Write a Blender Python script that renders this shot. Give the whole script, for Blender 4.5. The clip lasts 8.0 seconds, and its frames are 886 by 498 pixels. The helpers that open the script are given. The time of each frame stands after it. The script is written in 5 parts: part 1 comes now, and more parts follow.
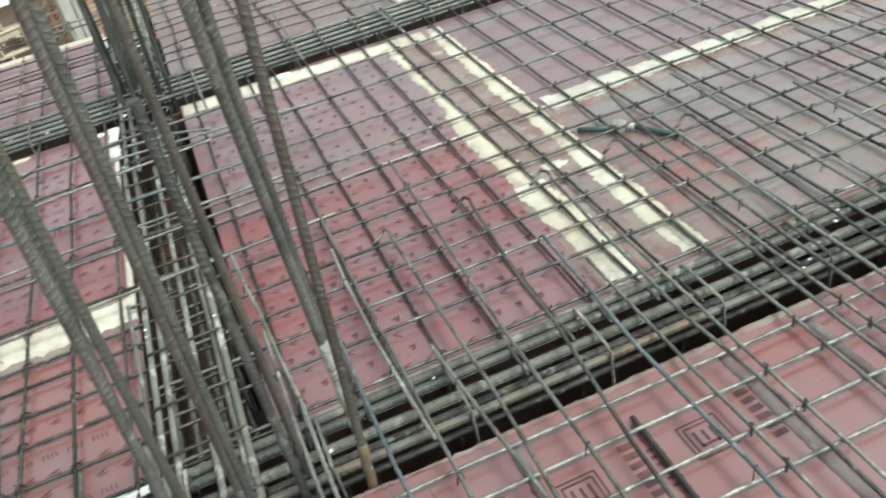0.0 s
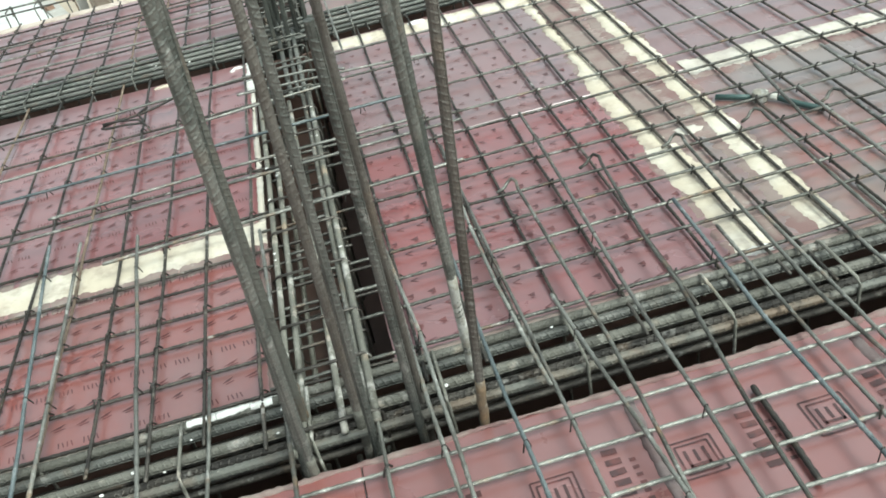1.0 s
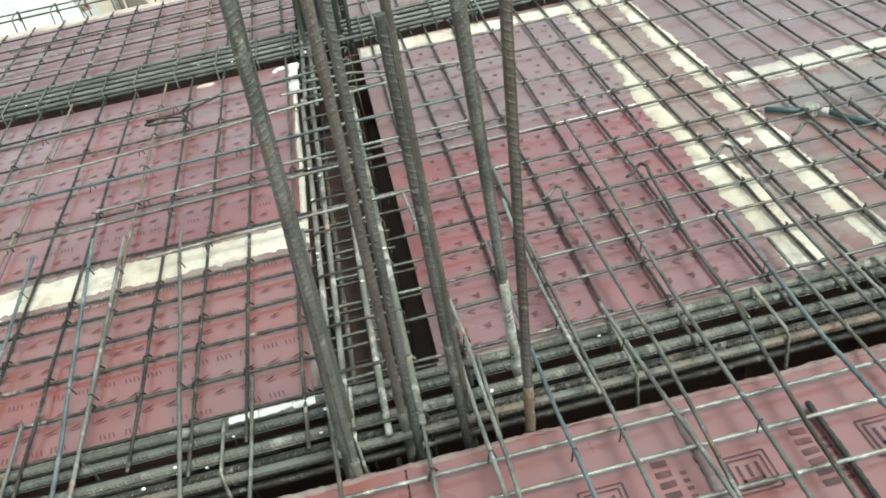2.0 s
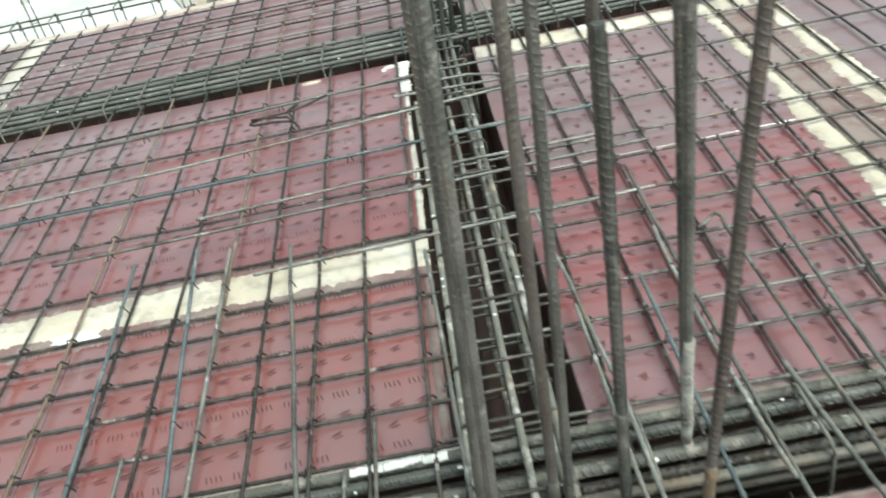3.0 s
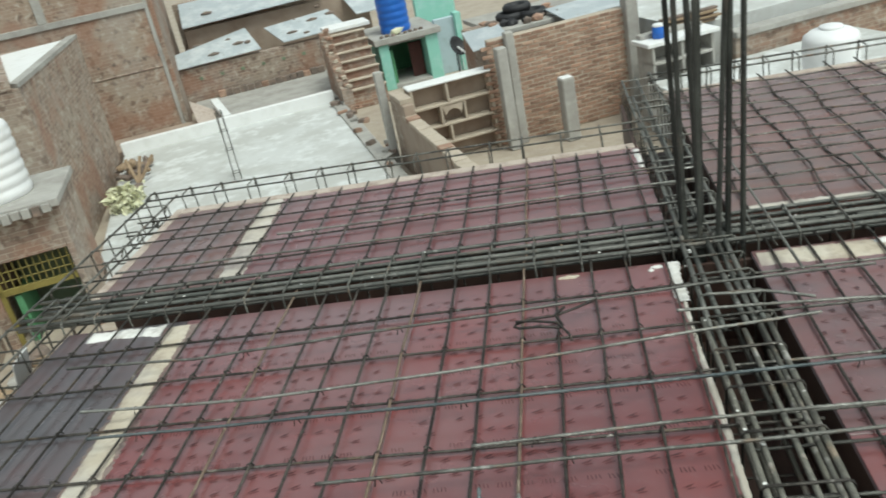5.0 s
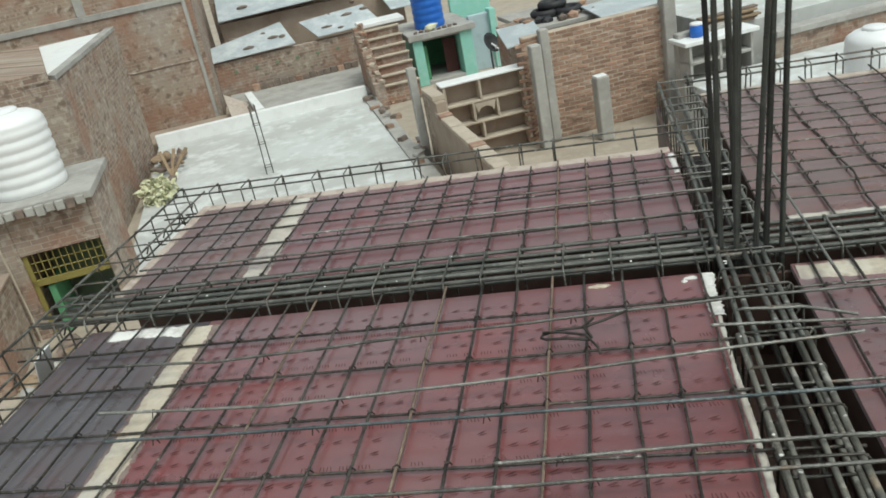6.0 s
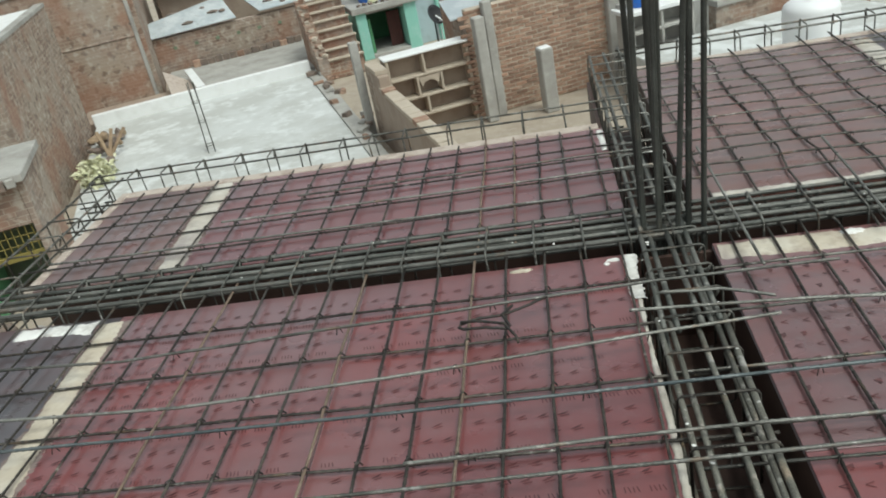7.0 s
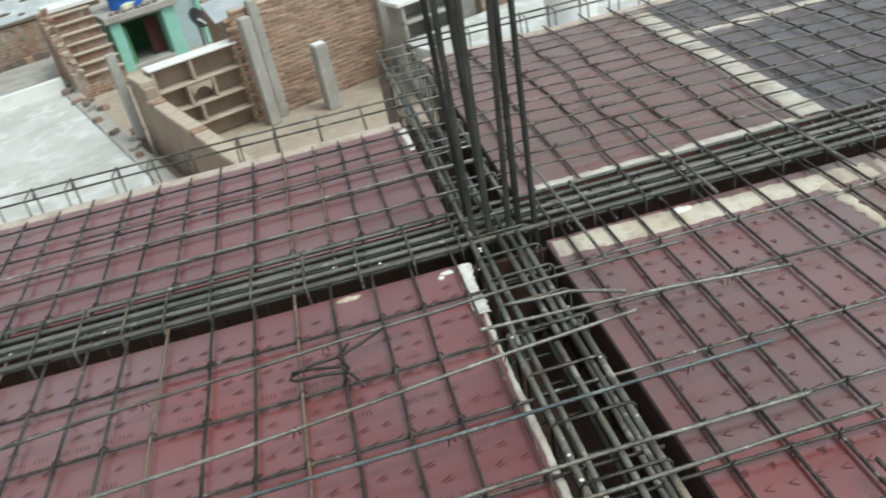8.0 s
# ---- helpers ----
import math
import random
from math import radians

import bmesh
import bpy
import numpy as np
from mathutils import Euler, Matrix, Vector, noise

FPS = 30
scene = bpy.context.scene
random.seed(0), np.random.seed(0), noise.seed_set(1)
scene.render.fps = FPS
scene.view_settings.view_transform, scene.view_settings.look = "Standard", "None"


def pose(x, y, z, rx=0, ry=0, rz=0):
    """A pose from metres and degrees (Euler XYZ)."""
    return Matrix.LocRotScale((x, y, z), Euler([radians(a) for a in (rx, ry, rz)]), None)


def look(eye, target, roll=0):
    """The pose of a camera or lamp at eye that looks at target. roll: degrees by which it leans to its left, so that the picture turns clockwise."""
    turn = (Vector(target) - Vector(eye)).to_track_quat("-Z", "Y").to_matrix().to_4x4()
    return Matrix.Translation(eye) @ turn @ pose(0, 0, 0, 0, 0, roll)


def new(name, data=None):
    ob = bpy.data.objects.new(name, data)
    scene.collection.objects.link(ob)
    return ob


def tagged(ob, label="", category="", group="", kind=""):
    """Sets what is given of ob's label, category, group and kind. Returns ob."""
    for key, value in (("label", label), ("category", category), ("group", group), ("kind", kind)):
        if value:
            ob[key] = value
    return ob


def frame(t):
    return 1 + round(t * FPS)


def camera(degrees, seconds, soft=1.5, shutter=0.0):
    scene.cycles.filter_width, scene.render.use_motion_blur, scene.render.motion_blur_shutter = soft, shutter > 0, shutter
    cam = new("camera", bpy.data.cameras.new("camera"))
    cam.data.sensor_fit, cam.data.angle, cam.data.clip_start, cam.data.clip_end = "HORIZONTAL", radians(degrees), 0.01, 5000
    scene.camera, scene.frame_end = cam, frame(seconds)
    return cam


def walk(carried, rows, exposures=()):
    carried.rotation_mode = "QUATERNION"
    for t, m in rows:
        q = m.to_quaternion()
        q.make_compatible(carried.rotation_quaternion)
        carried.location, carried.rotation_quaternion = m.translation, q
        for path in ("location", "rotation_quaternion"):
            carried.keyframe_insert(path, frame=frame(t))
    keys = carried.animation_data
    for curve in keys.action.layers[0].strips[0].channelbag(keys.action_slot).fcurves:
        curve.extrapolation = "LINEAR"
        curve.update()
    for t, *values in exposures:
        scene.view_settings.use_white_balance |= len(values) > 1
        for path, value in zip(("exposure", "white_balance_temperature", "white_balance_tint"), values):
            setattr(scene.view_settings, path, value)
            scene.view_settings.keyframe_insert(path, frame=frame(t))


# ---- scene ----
cam = camera(55.5, 8.0, soft=1.7, shutter=0.3)
PATH = [
    (0, (0.13, -1.372, 1.301), (0.516, 0.218, 0.151), -13.1),
    (0.5, (0.072, -1.371, 1.299), (0.278, 0.233, 0.122), -13.1),
    (1, (0.049, -1.39, 1.293), (0.193, 0.221, 0.116), -12.5),
    (2.5, (-0.073, -1.334, 1.265), (-0.017, 0.309, 0.126), -11.4),
    (3, (-0.147, -1.11, 1.242), (-0.208, 0.535, 0.106), -12.5),
    (3.5, (-0.196, -0.936, 1.285), (-0.369, 0.746, 0.217), -13.1),
    (4, (-0.314, -0.853, 1.317), (-0.492, 0.892, 0.357), -11.9),
    (4.5, (-0.491, -0.778, 1.383), (-0.682, 1.006, 0.5), -11.4),
    (5, (-0.549, -0.74, 1.416), (-0.88, 1.054, 0.595), -11.8),
    (5.2, (-0.556, -0.728, 1.434), (-0.942, 1.053, 0.611), -11.8),
    (6.3, (-0.525, -0.614, 1.407), (-0.928, 1.168, 0.592), -11.6),
    (6.5, (-0.482, -0.584, 1.41), (-0.839, 1.199, 0.577), -11.8),
    (7, (-0.436, -0.54, 1.391), (-0.74, 1.224, 0.499), -11.8),
    (7.5, (-0.475, -0.403, 1.364), (-0.588, 1.339, 0.39), -11.4),
    (8, (-0.511, -0.221, 1.34), (-0.35, 1.508, 0.348), -12.5),
]
EXPO = [(0.0, 0.80, 6200, -5), (0.5, 0.90, 6200, -5), (1.0, 0.86, 6200, -5), (2.5, 0.86, 6200, -5), (3.5, 0.80, 6200, -5), (4.0, 0.50, 6220, -4), (4.5, 0.26, 6250, -4), (5.2, 0.04, 6350, -1), (6.5, -0.02, 6350, 0), (7.2, 0.04, 6300, 0), (8.0, 0.15, 6250, 1)]
walk(cam, [(t, look(eye, target, roll)) for t, eye, target, roll in PATH], EXPO)

# ---------------------------------------------------------------- light
world = bpy.data.worlds.new("overcast_sky")
scene.world = world
world.use_nodes = True
wn, wl = world.node_tree.nodes, world.node_tree.links
sky = wn.new("ShaderNodeTexSky")
sky.sky_type = "NISHITA"
sky.sun_disc = False
sky.sun_elevation, sky.sun_rotation = radians(60), radians(130)
sky.dust_density = 4.0
pale = wn.new("ShaderNodeHueSaturation")
pale.inputs["Saturation"].default_value = 0.25
wl.new(sky.outputs[0], pale.inputs["Color"])
wl.new(pale.outputs[0], wn["Background"].inputs["Color"])
wn["Background"].inputs["Strength"].default_value = 0.15
sun = new("sun", bpy.data.lights.new("sun", "SUN"))
sun.data.energy, sun.data.angle, sun.data.color = 1.2, radians(20), (1.0, 0.98, 0.93)
sun.rotation_euler = (radians(30), 0, radians(50))


# ---------------------------------------------------------------- materials
def material(name, base, rough=0.7, metal=0.0, spots=(), bump=0.2, bump_scale=80.0, coords="Object", spec=0.5, vary=0.0):
    """A node material: a base colour, then layers (colour, noise scale, low, high, amount) and a fine relief."""
    m = bpy.data.materials.new(name)
    m.use_nodes = True
    n, l = m.node_tree.nodes, m.node_tree.links
    b = n["Principled BSDF"]
    b.inputs["Roughness"].default_value, b.inputs["Metallic"].default_value = rough, metal
    b.inputs["Specular IOR Level"].default_value = spec
    tc = n.new("ShaderNodeTexCoord")
    info = n.new("ShaderNodeObjectInfo")
    shift = n.new("ShaderNodeVectorMath")
    shift.operation = "MULTIPLY_ADD"
    shift.inputs[1].default_value = (17.0, 31.0, 23.0)
    l.new(info.outputs["Random"], shift.inputs[0])
    l.new(tc.outputs[coords], shift.inputs[2])
    col = None
    for i, (c, scale, low, high, amount) in enumerate(spots):
        t = n.new("ShaderNodeTexNoise")
        t.inputs["Scale"].default_value, t.inputs["Detail"].default_value = scale, 6.0
        t.inputs["Roughness"].default_value = 0.62
        l.new(shift.outputs[0], t.inputs["Vector"])
        r = n.new("ShaderNodeMapRange")
        r.inputs["From Min"].default_value, r.inputs["From Max"].default_value, r.inputs["To Max"].default_value = low, high, amount
        l.new(t.outputs["Fac"], r.inputs["Value"])
        x = n.new("ShaderNodeMix")
        x.data_type = "RGBA"
        l.new(r.outputs[0], x.inputs["Factor"])
        if col is None:
            x.inputs["A"].default_value = (*base, 1)
        else:
            l.new(col, x.inputs["A"])
        x.inputs["B"].default_value = (*c, 1)
        col = x.outputs["Result"]
    if col is None:
        b.inputs["Base Color"].default_value = (*base, 1)
    elif vary:
        hs, vr = n.new("ShaderNodeHueSaturation"), n.new("ShaderNodeMapRange")
        vr.inputs["To Min"].default_value, vr.inputs["To Max"].default_value = 1.0 - vary, 1.0 + vary
        l.new(info.outputs["Random"], vr.inputs["Value"])
        l.new(vr.outputs[0], hs.inputs["Value"])
        l.new(col, hs.inputs["Color"])
        l.new(hs.outputs[0], b.inputs["Base Color"])
    else:
        l.new(col, b.inputs["Base Color"])
    if bump:
        t = n.new("ShaderNodeTexNoise")
        t.inputs["Scale"].default_value, t.inputs["Detail"].default_value = bump_scale, 5.0
        l.new(shift.outputs[0], t.inputs["Vector"])
        k = n.new("ShaderNodeBump")
        k.inputs["Strength"].default_value, k.inputs["Distance"].default_value = bump, 0.004
        l.new(t.outputs["Fac"], k.inputs["Height"])
        l.new(k.outputs[0], b.inputs["Normal"])
    return m


def brick_material(name, a, b_, mortar, scale=1.0, dirt=(0.30, 0.25, 0.20)):
    """Coursed brickwork on walls too far off for single bricks, by the object's own width and height."""
    m = bpy.data.materials.new(name)
    m.use_nodes = True
    n, l = m.node_tree.nodes, m.node_tree.links
    p = n["Principled BSDF"]
    p.inputs["Roughness"].default_value = 0.9
    tc = n.new("ShaderNodeTexCoord")
    sep, com = n.new("ShaderNodeSeparateXYZ"), n.new("ShaderNodeCombineXYZ")
    l.new(tc.outputs["Object"], sep.inputs[0])
    add = n.new("ShaderNodeMath")
    l.new(sep.outputs["X"], add.inputs[0])
    l.new(sep.outputs["Y"], add.inputs[1])
    l.new(add.outputs[0], com.inputs["X"])
    l.new(sep.outputs["Z"], com.inputs["Y"])
    wob = n.new("ShaderNodeTexNoise")
    wob.inputs["Scale"].default_value = 3.0
    l.new(com.outputs[0], wob.inputs["Vector"])
    off = n.new("ShaderNodeVectorMath")
    off.operation = "MULTIPLY_ADD"
    off.inputs[1].default_value = (0.05, 0.03, 0.0)
    l.new(wob.outputs["Color"], off.inputs[0])
    l.new(com.outputs[0], off.inputs[2])
    br = n.new("ShaderNodeTexBrick")
    br.inputs["Scale"].default_value = 1.0
    br.inputs["Brick Width"].default_value, br.inputs["Row Height"].default_value = 0.25 * scale, 0.088 * scale
    br.inputs["Mortar Size"].default_value = 0.008
    br.inputs["Mortar Smooth"].default_value = 0.4
    br.inputs["Color1"].default_value, br.inputs["Color2"].default_value, br.inputs["Mortar"].default_value = (*a, 1), (*b_, 1), (*mortar, 1)
    l.new(off.outputs[0], br.inputs["Vector"])
    ns = n.new("ShaderNodeTexNoise")
    ns.inputs["Scale"].default_value, ns.inputs["Detail"].default_value = 1.3, 8.0
    l.new(tc.outputs["Object"], ns.inputs["Vector"])
    r = n.new("ShaderNodeMapRange")
    r.inputs["From Min"].default_value, r.inputs["From Max"].default_value, r.inputs["To Max"].default_value = 0.42, 0.66, 0.75
    l.new(ns.outputs["Fac"], r.inputs["Value"])
    x = n.new("ShaderNodeMix")
    x.data_type = "RGBA"
    l.new(r.outputs[0], x.inputs["Factor"])
    l.new(br.outputs["Color"], x.inputs["A"])
    x.inputs["B"].default_value = (*dirt, 1)
    # mortar slopped over single bricks, and soot
    col = x.outputs["Result"]
    for tone, size, low, high, amount in (((0.46, 0.405, 0.335), 6.5, 0.53, 0.63, 0.8), ((0.15, 0.105, 0.08), 5.0, 0.55, 0.66, 0.8), ((0.40, 0.37, 0.33), 0.55, 0.50, 0.68, 0.45), ((0.30, 0.155, 0.10), 0.8, 0.52, 0.62, 0.6)):
        t2, r2, x2 = n.new("ShaderNodeTexNoise"), n.new("ShaderNodeMapRange"), n.new("ShaderNodeMix")
        t2.inputs["Scale"].default_value, t2.inputs["Detail"].default_value = size, 5.0
        l.new(off.outputs[0], t2.inputs["Vector"])
        l.new(t2.outputs["Fac"], r2.inputs["Value"])
        r2.inputs["From Min"].default_value, r2.inputs["From Max"].default_value, r2.inputs["To Max"].default_value = low, high, amount
        x2.data_type = "RGBA"
        l.new(r2.outputs[0], x2.inputs["Factor"])
        l.new(col, x2.inputs["A"])
        x2.inputs["B"].default_value = (*tone, 1)
        col = x2.outputs["Result"]
    l.new(col, p.inputs["Base Color"])
    k = n.new("ShaderNodeBump")
    k.inputs["Strength"].default_value, k.inputs["Distance"].default_value = 0.6, 0.01
    k.invert = True
    l.new(br.outputs["Fac"], k.inputs["Height"])
    l.new(k.outputs[0], p.inputs["Normal"])
    return m


def film_plywood(name, base, dust, dust_low, dust_high, dust_amount, stain, stain_amount, sheen=0.75, grime_glare=0.45, coat=1.0):
    """Phenolic film: a glossy coloured skin, dusty in patches, with damp dark runs and fine scuffs. Its dust and
    mauve-grey layers also paint in sky glare.
    """
    m = material(name, base, 0.3, 0, [(stain, 1.4, 0.45, 0.62, stain_amount), (dust, 2.3, dust_low, dust_high, dust_amount), (stain, 7.0, 0.54, 0.68, 0.6), ((0.18, 0.12, 0.125), 0.9, 0.50, 0.64, grime_glare), (dust, 28.0, 0.54, 0.72, 0.45)], 0.05, 22.0, "Object", 1.0)
    n, l = m.node_tree.nodes, m.node_tree.links
    b = n["Principled BSDF"]
    b.inputs["Sheen Weight"].default_value, b.inputs["Sheen Roughness"].default_value = sheen, 0.32
    b.inputs["Sheen Tint"].default_value = (0.85, 0.85, 0.9, 1)
    b.inputs["Coat Weight"].default_value, b.inputs["Coat Roughness"].default_value, b.inputs["Coat IOR"].default_value = coat, 0.29, 1.80
    tc, t, r = n.new("ShaderNodeTexCoord"), n.new("ShaderNodeTexNoise"), n.new("ShaderNodeMapRange")
    t.inputs["Scale"].default_value, t.inputs["Detail"].default_value = 3.2, 7.0
    l.new(tc.outputs["Object"], t.inputs["Vector"])
    l.new(t.outputs["Fac"], r.inputs["Value"])
    r.inputs["From Min"].default_value, r.inputs["From Max"].default_value = 0.35, 0.68
    r.inputs["To Min"].default_value, r.inputs["To Max"].default_value = 0.20, 0.48
    l.new(r.outputs[0], b.inputs["Roughness"])
    return m


PLY = film_plywood("red_film_plywood", (0.205, 0.040, 0.037), (0.20, 0.098, 0.096), 0.44, 0.74, 0.6, (0.12, 0.026, 0.029), 0.6)
PLY_CLEAN = film_plywood("clean_orange_red_plywood", (0.208, 0.046, 0.035), (0.195, 0.075, 0.065), 0.44, 0.74, 0.55, (0.165, 0.040, 0.033), 0.7, 0.35, 0.4)
PLY_MID = film_plywood("dusty_orange_red_plywood", (0.228, 0.060, 0.048), (0.210, 0.122, 0.115), 0.42, 0.70, 0.7, (0.150, 0.043, 0.040), 0.6, 0.6, 0.45)
PLY_OLD = film_plywood("dusty_film_plywood", (0.178, 0.054, 0.050), (0.175, 0.108, 0.105), 0.42, 0.68, 0.7, (0.10, 0.040, 0.040), 0.6)
PLY_BROWN = film_plywood("mud_stained_plywood", (0.235, 0.085, 0.070), (0.185, 0.145, 0.125), 0.36, 0.56, 0.9, (0.10, 0.082, 0.075), 0.7)
PLY_CLAY = film_plywood("clay_coloured_plywood", (0.195, 0.072, 0.053), (0.165, 0.105, 0.088), 0.42, 0.66, 0.7, (0.105, 0.050, 0.040), 0.6, 0.5, 0.3, 0.75)
PLY_GREY = film_plywood("cement_stained_plywood", (0.105, 0.053, 0.051), (0.076, 0.068, 0.071), 0.37, 0.58, 0.9, (0.042, 0.039, 0.044), 0.6, 0.35, 0.2, 0.5)
FORM = material("dark_brown_form_board", (0.098, 0.056, 0.043), 0.6, 0, [((0.055, 0.035, 0.028), 3.0, 0.4, 0.65, 0.8)], 0.15, 40.0)
EDGE = material("raw_plywood_edge", (0.50, 0.43, 0.37), 0.8, 0, [((0.27, 0.19, 0.15), 14.0, 0.45, 0.7, 0.7)], 0.2, 60.0)
INK_DARK = material("dark_stamp_ink", (0.05, 0.022, 0.022), 0.4, 0, [((0.14, 0.045, 0.04), 26.0, 0.48, 0.64, 0.85)], 0, 1, "Object", 0.8)
INK = material("faded_stamp_ink", (0.075, 0.032, 0.034), 0.35, 0, [((0.15, 0.045, 0.042), 24.0, 0.44, 0.62, 0.9)], 0, 1, "Object", 0.8)
PUTTY = material("tan_joint_putty", (0.50, 0.44, 0.345), 0.85, 0, [((0.62, 0.59, 0.51), 5.0, 0.45, 0.65, 0.8), ((0.36, 0.30, 0.24), 14.0, 0.50, 0.66, 0.8), ((0.30, 0.26, 0.25), 2.2, 0.56, 0.70, 0.7)], 0.5, 60.0)
PUTTY_PALE = material("pale_joint_putty", (0.49, 0.45, 0.385), 0.85, 0, [((0.60, 0.58, 0.53), 6.0, 0.45, 0.65, 0.8), ((0.32, 0.28, 0.25), 8.0, 0.50, 0.68, 0.75), ((0.28, 0.24, 0.24), 2.2, 0.54, 0.68, 0.7)], 0.5, 60.0)
SMEAR = material("thin_grey_putty_smear", (0.235, 0.185, 0.165), 0.8, 0, [((0.18, 0.105, 0.098), 6.0, 0.43, 0.60, 0.9), ((0.40, 0.36, 0.33), 11.0, 0.58, 0.72, 0.6)], 0.3, 60.0)
LIME = material("white_lime_plaster", (0.76, 0.755, 0.72), 0.85, 0, [((0.50, 0.48, 0.44), 18.0, 0.48, 0.66, 0.8)], 0.4, 60.0)
STEEL = material("mill_scale_steel_bar", (0.165, 0.165, 0.145), 0.42, 0.5, [((0.06, 0.056, 0.048), 9.0, 0.42, 0.58, 0.9), ((0.24, 0.15, 0.09), 12.0, 0.56, 0.70, 0.7), ((0.46, 0.45, 0.42), 26.0, 0.58, 0.70, 0.75)], 0.9, 130.0, vary=0.35)
# Bars darkened to carry part of the contact shadow along thin mat bars.
STEEL_DARK = material("dark_shadowed_steel_bar", (0.092, 0.083, 0.071), 0.42, 0.5, [((0.04, 0.036, 0.032), 9.0, 0.42, 0.58, 0.9), ((0.20, 0.14, 0.09), 12.0, 0.57, 0.72, 0.7), ((0.42, 0.41, 0.38), 24.0, 0.60, 0.72, 0.75)], 0.9, 130.0, vary=0.35)
STEEL_PALE = material("dusty_pale_steel_bar", (0.228, 0.226, 0.203), 0.42, 0.45, [((0.10, 0.098, 0.086), 8.0, 0.44, 0.60, 0.9), ((0.26, 0.17, 0.10), 13.0, 0.57, 0.72, 0.65), ((0.55, 0.54, 0.50), 22.0, 0.58, 0.70, 0.7)], 0.9, 130.0, vary=0.3)
STEEL_HEAVY = material("grey_heavy_bar", (0.162, 0.160, 0.143), 0.5, 0.3, [((0.074, 0.080, 0.071), 6.0, 0.42, 0.60, 0.85), ((0.20, 0.145, 0.10), 7.0, 0.58, 0.72, 0.55), ((0.38, 0.37, 0.34), 20.0, 0.60, 0.72, 0.7)], 0.7, 140.0, vary=0.25)
STEEL_BLACK = material("dark_weathered_column_bar", (0.085, 0.09, 0.078), 0.5, 0.3, [((0.045, 0.046, 0.04), 5.0, 0.42, 0.60, 0.85), ((0.17, 0.13, 0.095), 7.0, 0.6, 0.74, 0.5), ((0.26, 0.25, 0.23), 18.0, 0.62, 0.74, 0.6)], 0.6, 140.0, vary=0.25)
STEEL_STREAK = material("rust_streaked_heavy_bar", (0.14, 0.14, 0.122), 0.55, 0.2, [((0.175, 0.118, 0.075), 3.5, 0.46, 0.62, 0.75), ((0.085, 0.08, 0.07), 8.0, 0.5, 0.7, 0.7)], 0.3, 200.0)
STEEL_BROWN = material("brown_weathered_column_bar", (0.150, 0.136, 0.119), 0.6, 0.2, [((0.09, 0.075, 0.062), 5.0, 0.42, 0.60, 0.85), ((0.22, 0.15, 0.095), 4.0, 0.56, 0.72, 0.6), ((0.34, 0.33, 0.30), 20.0, 0.62, 0.74, 0.6)], 0.6, 140.0, vary=0.2)
STEEL_COAT = material("cement_splashed_bar", (0.185, 0.18, 0.152), 0.65, 0.15, [((0.12, 0.115, 0.095), 7.0, 0.42, 0.58, 0.9), ((0.50, 0.48, 0.44), 16.0, 0.55, 0.66, 0.85), ((0.28, 0.18, 0.09), 8.0, 0.58, 0.72, 0.7)], 0.9, 110.0, vary=0.3)
STEEL_BLUE = material("blue_grey_coated_bar", (0.145, 0.168, 0.17), 0.45, 0.35, [((0.07, 0.09, 0.095), 8.0, 0.42, 0.60, 0.85), ((0.36, 0.38, 0.37), 22.0, 0.58, 0.70, 0.7)], 0.9, 130.0, vary=0.2)
CRUST = material("dried_cement_crust", (0.42, 0.41, 0.37), 0.85, 0, [((0.24, 0.22, 0.18), 24.0, 0.45, 0.58, 0.9), ((0.66, 0.65, 0.61), 40.0, 0.52, 0.66, 0.8)], 0.8, 120.0)
CRUST_DARK = material("grey_cement_film", (0.15, 0.12, 0.118), 0.8, 0, [((0.085, 0.05, 0.05), 9.0, 0.42, 0.58, 0.9), ((0.27, 0.26, 0.245), 18.0, 0.54, 0.68, 0.7)], 0.5, 60.0)
STEEL_RUST = material("rusted_bar", (0.15, 0.112, 0.075), 0.75, 0.15, [((0.21, 0.14, 0.08), 26.0, 0.45, 0.62, 0.8), ((0.10, 0.088, 0.07), 18.0, 0.48, 0.64, 0.85), ((0.42, 0.40, 0.35), 40.0, 0.58, 0.70, 0.7)], 0.9, 110.0)
STEEL_TAN = material("tan_rust_bloom_bar", (0.20, 0.145, 0.105), 0.75, 0.1, [((0.12, 0.085, 0.062), 7.0, 0.45, 0.62, 0.85), ((0.33, 0.27, 0.21), 14.0, 0.54, 0.70, 0.7)], 0.9, 120.0)
WIRE = material("black_tie_wire", (0.045, 0.042, 0.038), 0.55, 0.5, [((0.11, 0.08, 0.06), 30.0, 0.5, 0.7, 0.7)], 0.4, 200.0)
CONCRETE = material("grey_concrete", (0.40, 0.39, 0.36), 0.9, 0, [((0.28, 0.265, 0.24), 1.8, 0.42, 0.65, 0.8), ((0.52, 0.51, 0.48), 6.0, 0.55, 0.75, 0.6)], 0.4, 25.0)
SCREED = material("whitewashed_screed", (0.56, 0.575, 0.56), 0.8, 0, [((0.46, 0.465, 0.44), 0.7, 0.42, 0.58, 0.9), ((0.68, 0.70, 0.69), 2.1, 0.50, 0.64, 0.8), ((0.33, 0.31, 0.27), 2.6, 0.62, 0.78, 0.5)], 0.2, 20.0)
WHITEWASH = material("white_parapet_paint", (0.76, 0.77, 0.76), 0.75, 0, [((0.60, 0.60, 0.57), 3.0, 0.5, 0.75, 0.6)], 0.15, 30.0)
